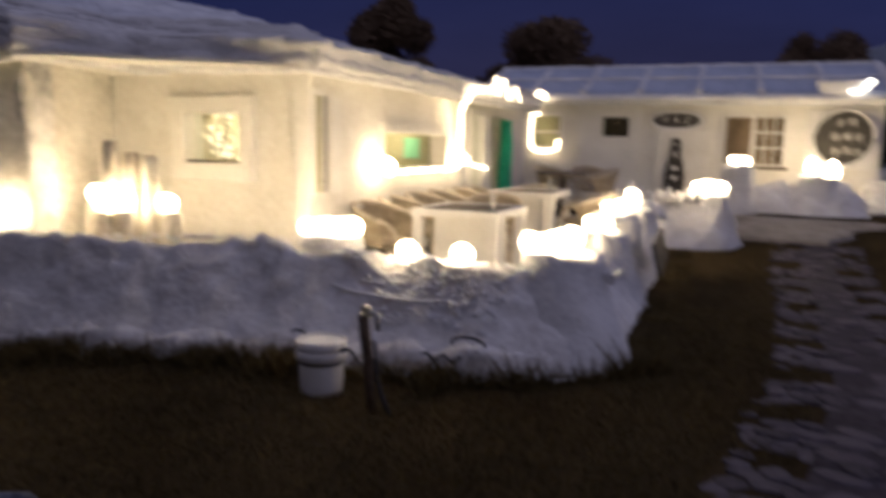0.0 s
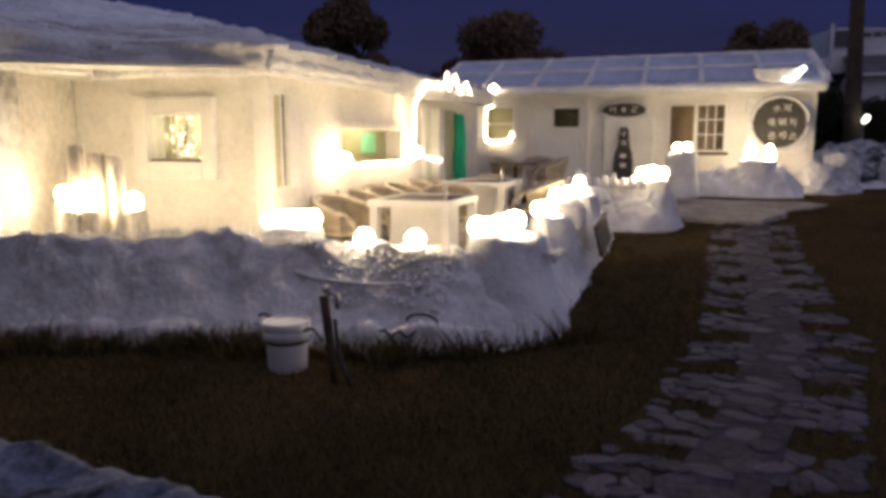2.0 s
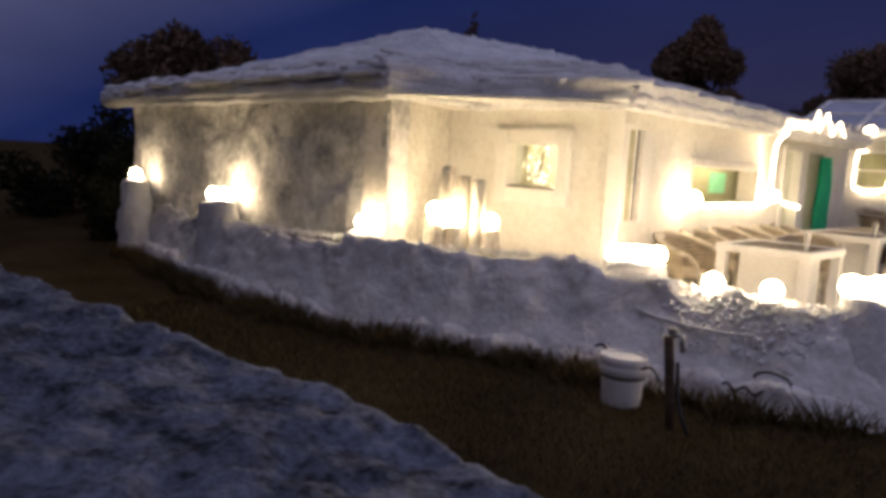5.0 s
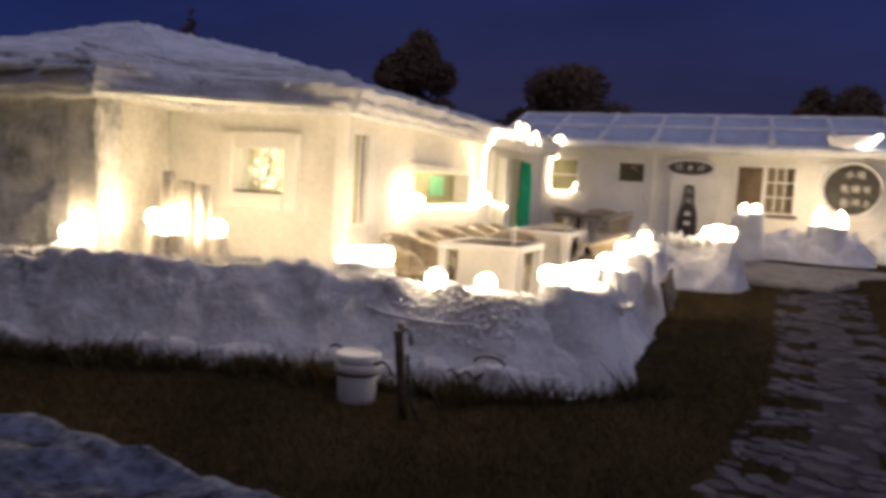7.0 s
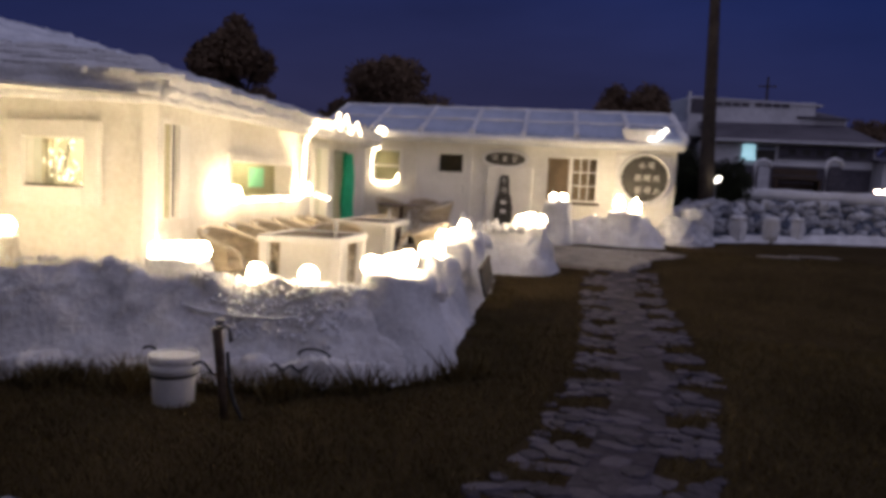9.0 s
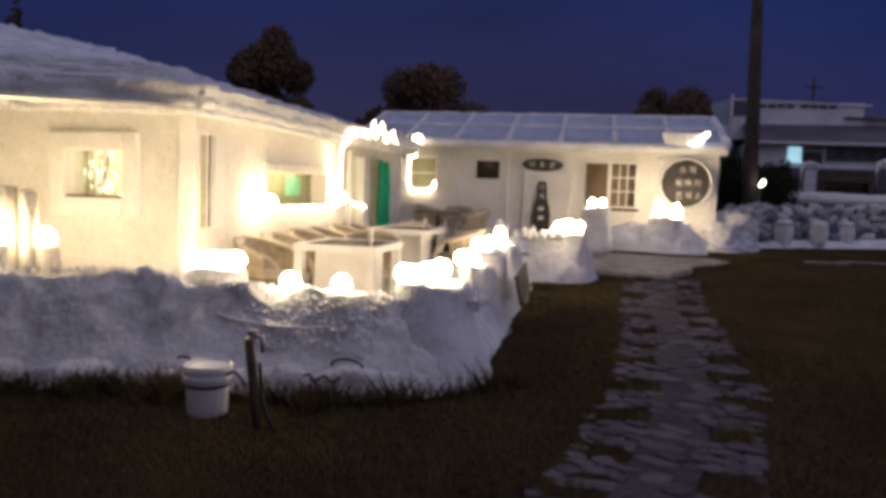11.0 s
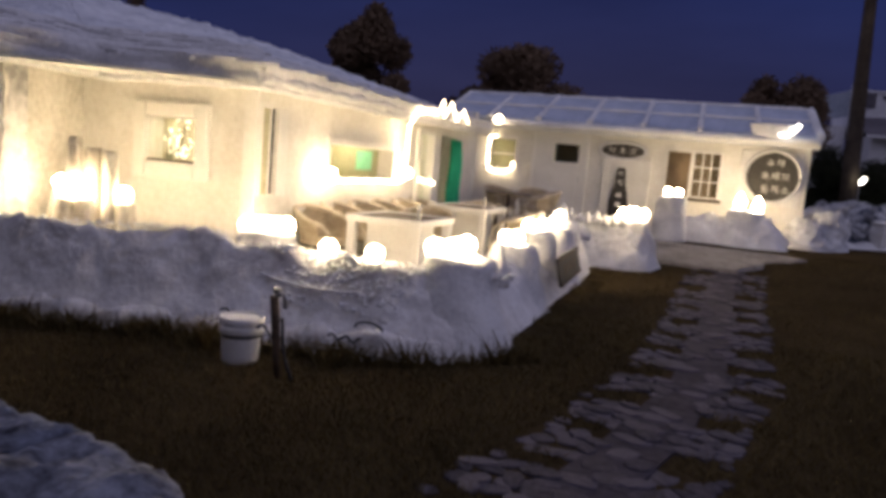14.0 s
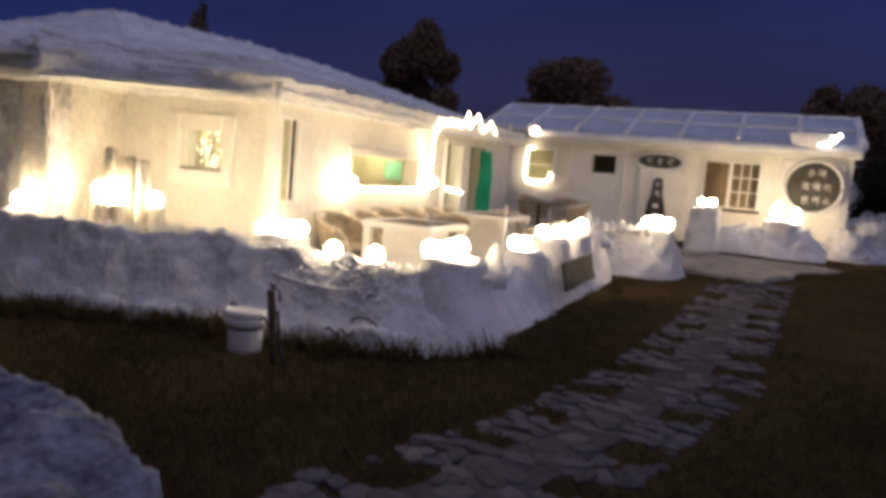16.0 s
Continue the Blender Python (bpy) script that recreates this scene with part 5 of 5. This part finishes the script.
far("window_bar", box(12.70, 13.76, 44.90, 44.935, 4.36, 4.48), PANEL)
far("banner", box(13.95, 19.2, 44.92, 44.97, 3.86, 4.66), DARKROOF)
for k in range(6):
    far("lettering", box(14.5 + 0.78 * k, 14.9 + 0.78 * k, 44.90, 44.915, 4.1, 4.42), BLACKBOARD)
far("ground_floor", box(9.95, 19.2, 44.93, 44.99, 0.4, 3.4), DARKROOF, "dark glazed ground floor")
terrace = rough(sheet([(4.9, 20.9, 1.62), (15.5, 20.9, 1.64), (15.5, 30.0, 1.66), (4.9, 30.0, 1.64)], 1.35, 30, 20), 0.02, 2)
solid("planting_bed", terrace, GRASSBASE, "raised grassy terrace behind the white kerb", "planting bed")
for x, top in ((6.93, 2.60), (9.0, 2.72)):
    tr = thing("garden_arch", (x, 23.0, 1.63), "white snow-covered garden arch frame", "arch", "garden arches")
    h = top - 1.63
    part("arch", rough(tube([(0, 0, 0), (0, 0, h * 0.75), (0.06, 0, h * 0.94), (0.22, 0, h), (0.40, 0, h * 0.95), (0.47, 0, h * 0.78)], [0.06, 0.055, 0.06, 0.065, 0.06, 0.05], 10), 0.012, 6), SNOW, tr, smooth=True)
    part("side_panel", box(0.10, 0.44, 0.02, 0.05, 0.0, h * 0.80, 0.005), FARWHITE if x < 8 else DARKROOF, tr)
tr = thing("garden_bench", (8.2, 23.1, 1.63), "dark wooden garden bench with a pale top rail", "bench")
for x0 in (-0.66, 0.60):
    part("leg", box(x0, x0 + 0.06, -0.2, 0.25, 0.0, 0.42, 0.005), DARKWOOD, tr)
part("seat", box(-0.66, 0.66, -0.22, 0.2, 0.40, 0.45, 0.01), DARKWOOD, tr)
for k in range(3):
    part("back_slat", box(-0.66, 0.66, 0.2, 0.23, 0.12 + 0.22 * k, 0.31 + 0.22 * k, 0.005), DARKWOOD, tr)
part("top_rail", rough(box(-0.72, 0.72, 0.16, 0.27, 0.82, 0.90, 0.02), 0.008, 6), FARWHITE, tr, "pale snow-dusted rail")
for k in range(4):
    copy_thing(G, Matrix.Translation((10.9 + 0.26 * k, 23.9 + 0.1 * k, 1.78)) @ pose(0, 0, 0, 0, 0, 50 * k))
shed = thing("far_shed", (20.6, 44.0, 0.3), "small pale shed beyond the long building", "building")
part("wall", box(-1.2, 3.0, 0.0, 3.0, 0.0, 3.6), FARWHITE, shed)
part("roof", sheet(((-1.5, -0.3, 3.6), (3.3, -0.3, 3.6), (3.3, 3.3, 4.0), (-1.5, 3.3, 4.0)), 0.15, 4, 4), DARKROOF, shed)
part("opening", box(-0.8, 2.4, -0.04, 0.02, 0.8, 2.2), DARKROOF, shed)

# ---- path ----
CENTRE = [(0.60, 1.0), (0.78, 1.7), (1.0, 2.5), (1.22, 3.4), (1.42, 4.4), (1.50, 5.2), (1.60, 6.6), (1.68, 8.4), (1.80, 10.1), (1.92, 11.0)]
rng = random.Random(3)
path = thing("garden_path", (0, 0, 0), "garden path of grey pavers edged with pale stepping stones", "path", kind="structure")


def stone(rx, ry, h, seed, n=9):
    q = random.Random(seed)
    bm = bmesh.new()
    ring = []
    for k in range(n):
        a = 2 * math.pi * k / n + q.uniform(-0.15, 0.15)
        s = q.uniform(0.82, 1.1)
        ring.append((rx * s * math.cos(a), ry * s * math.sin(a)))
    low = [bm.verts.new((x, y, -0.05)) for x, y in ring]
    up = [bm.verts.new((x, y, h * 0.75)) for x, y in ring]
    top = [bm.verts.new((x * 0.86, y * 0.86, h)) for x, y in ring]
    for a, b in ((low, up), (up, top)):
        for k in range(n):
            bm.faces.new((a[k], a[(k + 1) % n], b[(k + 1) % n], b[k]))
    bm.faces.new(top)
    return bm


stone_meshes = [mesh_of(stone(0.5, 0.5, 0.020, 100 + k, 11), FLAG) for k in range(10)]
strip = along(CENTRE, 0.46)
for (x0, y0), (x1, y1) in zip(strip, strip[1:]):
    d = Vector((x1 - x0, y1 - y0)).normalized() * 0.002
    ends = []
    for x, y in ((x0 + d.x, y0 + d.y), (x1 - d.x, y1 - d.y)):
        wa, wb = 0.18 + 0.08 * noise.noise(Vector((x, y * 4, 2))), 0.18 + 0.08 * noise.noise(Vector((x, y * 4, 9)))
        ends.append([(x - wa, y + 0.1 * wa, ground_z(x - wa, y) + 0.012), (x + wb, y - 0.1 * wb, ground_z(x + wb, y) + 0.012)])
    part("paver", sheet((ends[0][0], ends[0][1], ends[1][1], ends[1][0]), 0.06, 4, 4, 0.006, 6), PAVER, path)


def notch(y, s):
    """How far a place along the path lies from the middle of the nearest grassy notch on that side, from 0 to 0.5."""
    f = y / (0.62 + 0.012 * y) + (0.35 if s > 0 else 0.0) + 0.12 * math.sin(y * 2.3 + s)
    return abs(f - round(f))


for i, (x, y) in enumerate(along(CENTRE, 0.115)):
    if rng.random() < 0.7:
        ob = part("stepping_stone", stone_meshes[rng.randrange(10)], PAVER, path)
        px_ = x + rng.uniform(-0.20, 0.20)
        ob.location = (px_, y, ground_z(px_, y) + rng.uniform(-0.003, 0.003))
        ob.rotation_euler = (0, 0, rng.uniform(-1.5, 1.5))
        ob.scale = (rng.uniform(0.14, 0.26), rng.uniform(0.10, 0.2), 1.0)
    for s in (-1, 1):
        reach = 0.30 + 0.06 * noise.noise(Vector((y * 0.9, s * 5.0, 1.0)))
        if y < 3.0:
            reach += 0.06
        k = notch(y, s)
        if k < 0.20:
            if rng.random() < 0.55:
                ob = part("stepping_stone", stone_meshes[rng.randrange(10)], FLAG, path)
                px_ = x + s * (0.20 + reach * rng.uniform(0.85, 1.0))
                ob.location = (px_, y, ground_z(px_, y) - 0.006)
                ob.rotation_euler = (0, 0, rng.uniform(-1.5, 1.5))
                ob.scale = (rng.uniform(0.08, 0.13), rng.uniform(0.07, 0.11), 1.0)
            continue
        for j in range(3 if k < 0.27 else 4):
            ob = part("stepping_stone", stone_meshes[rng.randrange(10)], FLAG, path)
            side = 0.15 + (reach + 0.05) * (j + rng.uniform(0.1, 0.95)) / 4
            px_ = x + s * side
            ob.location = (px_, y + rng.uniform(-0.05, 0.05), ground_z(px_, y) + rng.uniform(-0.012, 0.004))
            ob.rotation_euler = (rng.uniform(-0.03, 0.03), rng.uniform(-0.03, 0.03), rng.uniform(-1.5, 1.5))
            ob.scale = (rng.uniform(0.12, 0.22), rng.uniform(0.09, 0.16), rng.uniform(0.6, 1.2))

# ---- grass ----
rs = np.random.RandomState(4)
cx = np.array([c[0] for c in CENTRE])
cy = np.array([c[1] for c in CENTRE])


def grass(name, count, x0, x1, y0, y1, h, wid, label, keep):
    x, y = rs.uniform(x0, x1, count), rs.uniform(y0, y1, count)
    ok = keep(x, y)
    x, y = x[ok], y[ok]
    n = len(x)
    z = np.array([ground_z(a, b) for a, b in zip(x, y)]) - 0.01
    hh, an = h * rs.uniform(0.4, 1.2, n), rs.uniform(0, 6.283, n)
    lx, ly = rs.normal(0, 0.5, n) * hh, rs.normal(0, 0.5, n) * hh
    v = np.empty((n, 3, 3))
    v[:, 0] = np.c_[x - wid * np.cos(an), y - wid * np.sin(an), z]
    v[:, 1] = np.c_[x + wid * np.cos(an), y + wid * np.sin(an), z]
    v[:, 2] = np.c_[x + lx, y + ly, z + hh]
    me = bpy.data.meshes.new(name)
    me.from_pydata(v.reshape(-1, 3).tolist(), [], np.arange(3 * n).reshape(-1, 3).tolist())
    me.materials.append(BLADE)
    return tagged(new(name, me), label, "grass", kind="stuff")


def off_path(x, y):
    d = x - np.interp(y, cy, cx)
    f = y / (0.62 + 0.012 * y) + np.where(d > 0, 0.35, 0.0) + 0.12 * np.sin(y * 2.3 + np.sign(d))
    return (np.abs(d) > 0.54) | ((np.abs(d) > 0.24) & (np.abs(f - np.round(f)) < 0.19))


def lawn(x, y):
    return off_path(x, y) & (y < np.interp(x, [-6, -3.5, -1.4, 0.1, 0.12, 9], [3.1, 3.5, 4.0, 4.3, 13.2, 13.2])) & (y > np.interp(x, [-1, 0.6, 0.7], [1.2, 0.7, -1]))


grass("lawn_grass", 200000, -6.0, 5.5, 0.2, 6.5, 0.062, 0.004, "short dark brownish lawn grass", lawn)
grass("far_lawn_grass", 70000, 0.1, 9.0, 6.5, 13.2, 0.035, 0.006, "short dark brownish lawn grass", lawn)
def clumpy(x, y):
    foot = np.interp(x, [-9.7, -7.5, -5.8, -4.2, -3.5, -2.6, -1.4, -0.8, -0.3, 0.1, 0.3], [3.66, 3.27, 3.02, 3.14, 3.39, 3.69, 3.88, 3.88, 3.97, 4.3, 4.5])
    c = np.abs(np.sin(x * 2.3 + 0.4) * np.sin(x * 5.9 + 1)) * (0.4 + 0.6 * np.abs(np.sin(x * 17.0)))
    return np.abs(y - foot + 0.05) < 0.03 + 0.26 * c * np.where(x > -0.9, 0.3, 1.0)


grass("tall_grass", 90000, -9.5, 0.35, 2.7, 4.6, 0.18, 0.007, "taller grass tufts at the foot of the snow bank", clumpy)
grass("leafy_weeds", 9000, -9.5, 0.35, 2.7, 4.6, 0.25, 0.012, "broad dark weeds at the foot of the snow bank", lambda x, y: clumpy(x, y) & (np.sin(x * 2.3 + 0.4) * np.sin(x * 5.9 + 1) > 0.45))
grass("side_grass", 3500, 0.0, 0.3, 4.4, 10.0, 0.09, 0.006, "taller grass beside the bank and path", lambda x, y: np.abs(np.sin(y * 4.1)) * np.abs(np.sin(y * 1.7)) > 0.35)


# ---- loose snow along the crest and the foot of the bank ----
rc = random.Random(21)
verts, faces = [], []
for k in range(1500):
    x = rc.uniform(-6.5, 0.0)
    f = rc.random()
    oy = float(np.interp(x, [-9.7, -7.5, -5.8, -4.2, -3.5, -2.6, -1.4, -0.8, -0.3, 0.1], [3.70, 3.30, 3.06, 3.18, 3.42, 3.72, 3.9, 3.9, 4.0, 4.3]))
    zt = float(np.interp(x, [-6.5, -4.5, -2.6, -1.9, -1.4, -0.8, 0.0], [0.58, 0.64, 0.68, 0.61, 0.56, 0.58, 0.55]))
    if f < 0.7:
        c = Vector((x, oy + 0.09 + 0.46 + rc.gauss(0, 0.07), zt + rc.uniform(-0.02, 0.02)))
        r = rc.uniform(0.006, 0.026)
    else:
        c = Vector((x, oy - 0.03 + rc.uniform(0, 0.08), ground_z(x, oy) + 0.02))
        r = rc.uniform(0.01, 0.035)
    n0 = len(verts)
    for dx, dy, dz in ((1, 0, 0), (-1, 0, 0), (0, 1, 0), (0, -1, 0), (0, 0, 1), (0, 0, -1)):
        verts.append(c + Vector((dx, dy, dz)) * r * rc.uniform(0.6, 1.3))
    faces += [(n0 + a, n0 + b, n0 + d) for a, b, d in ((0, 2, 4), (2, 1, 4), (1, 3, 4), (3, 0, 4), (2, 0, 5), (1, 2, 5), (3, 1, 5), (0, 3, 5))]
for k in range(300):
    x, f = rc.uniform(-1.75, -0.72), rc.random() ** 0.7
    c = Vector((x, 4.13 + 0.27 * f, -0.04 + 0.62 * (0.25 + 0.75 * f) ** 0.75 + rc.uniform(-0.035, -0.005)))
    r = rc.uniform(0.010, 0.032)
    n0 = len(verts)
    for dx, dy, dz in ((1, 0, 0), (-1, 0, 0), (0, 1, 0), (0, -1, 0), (0, 0, 1), (0, 0, -1)):
        verts.append(c + Vector((dx, dy, dz)) * r * rc.uniform(0.6, 1.3))
    faces += [(n0 + a, n0 + b, n0 + d) for a, b, d in ((0, 2, 4), (2, 1, 4), (1, 3, 4), (3, 0, 4), (2, 0, 5), (1, 2, 5), (3, 1, 5), (0, 3, 5))]
me = bpy.data.meshes.new("crumbs")
me.from_pydata(verts, [], faces)
me.materials.append(SNOW)
tagged(new("snow_crumbs", me), "loose crumbs of snow on the bank's crest and foot", "snow", kind="stuff")
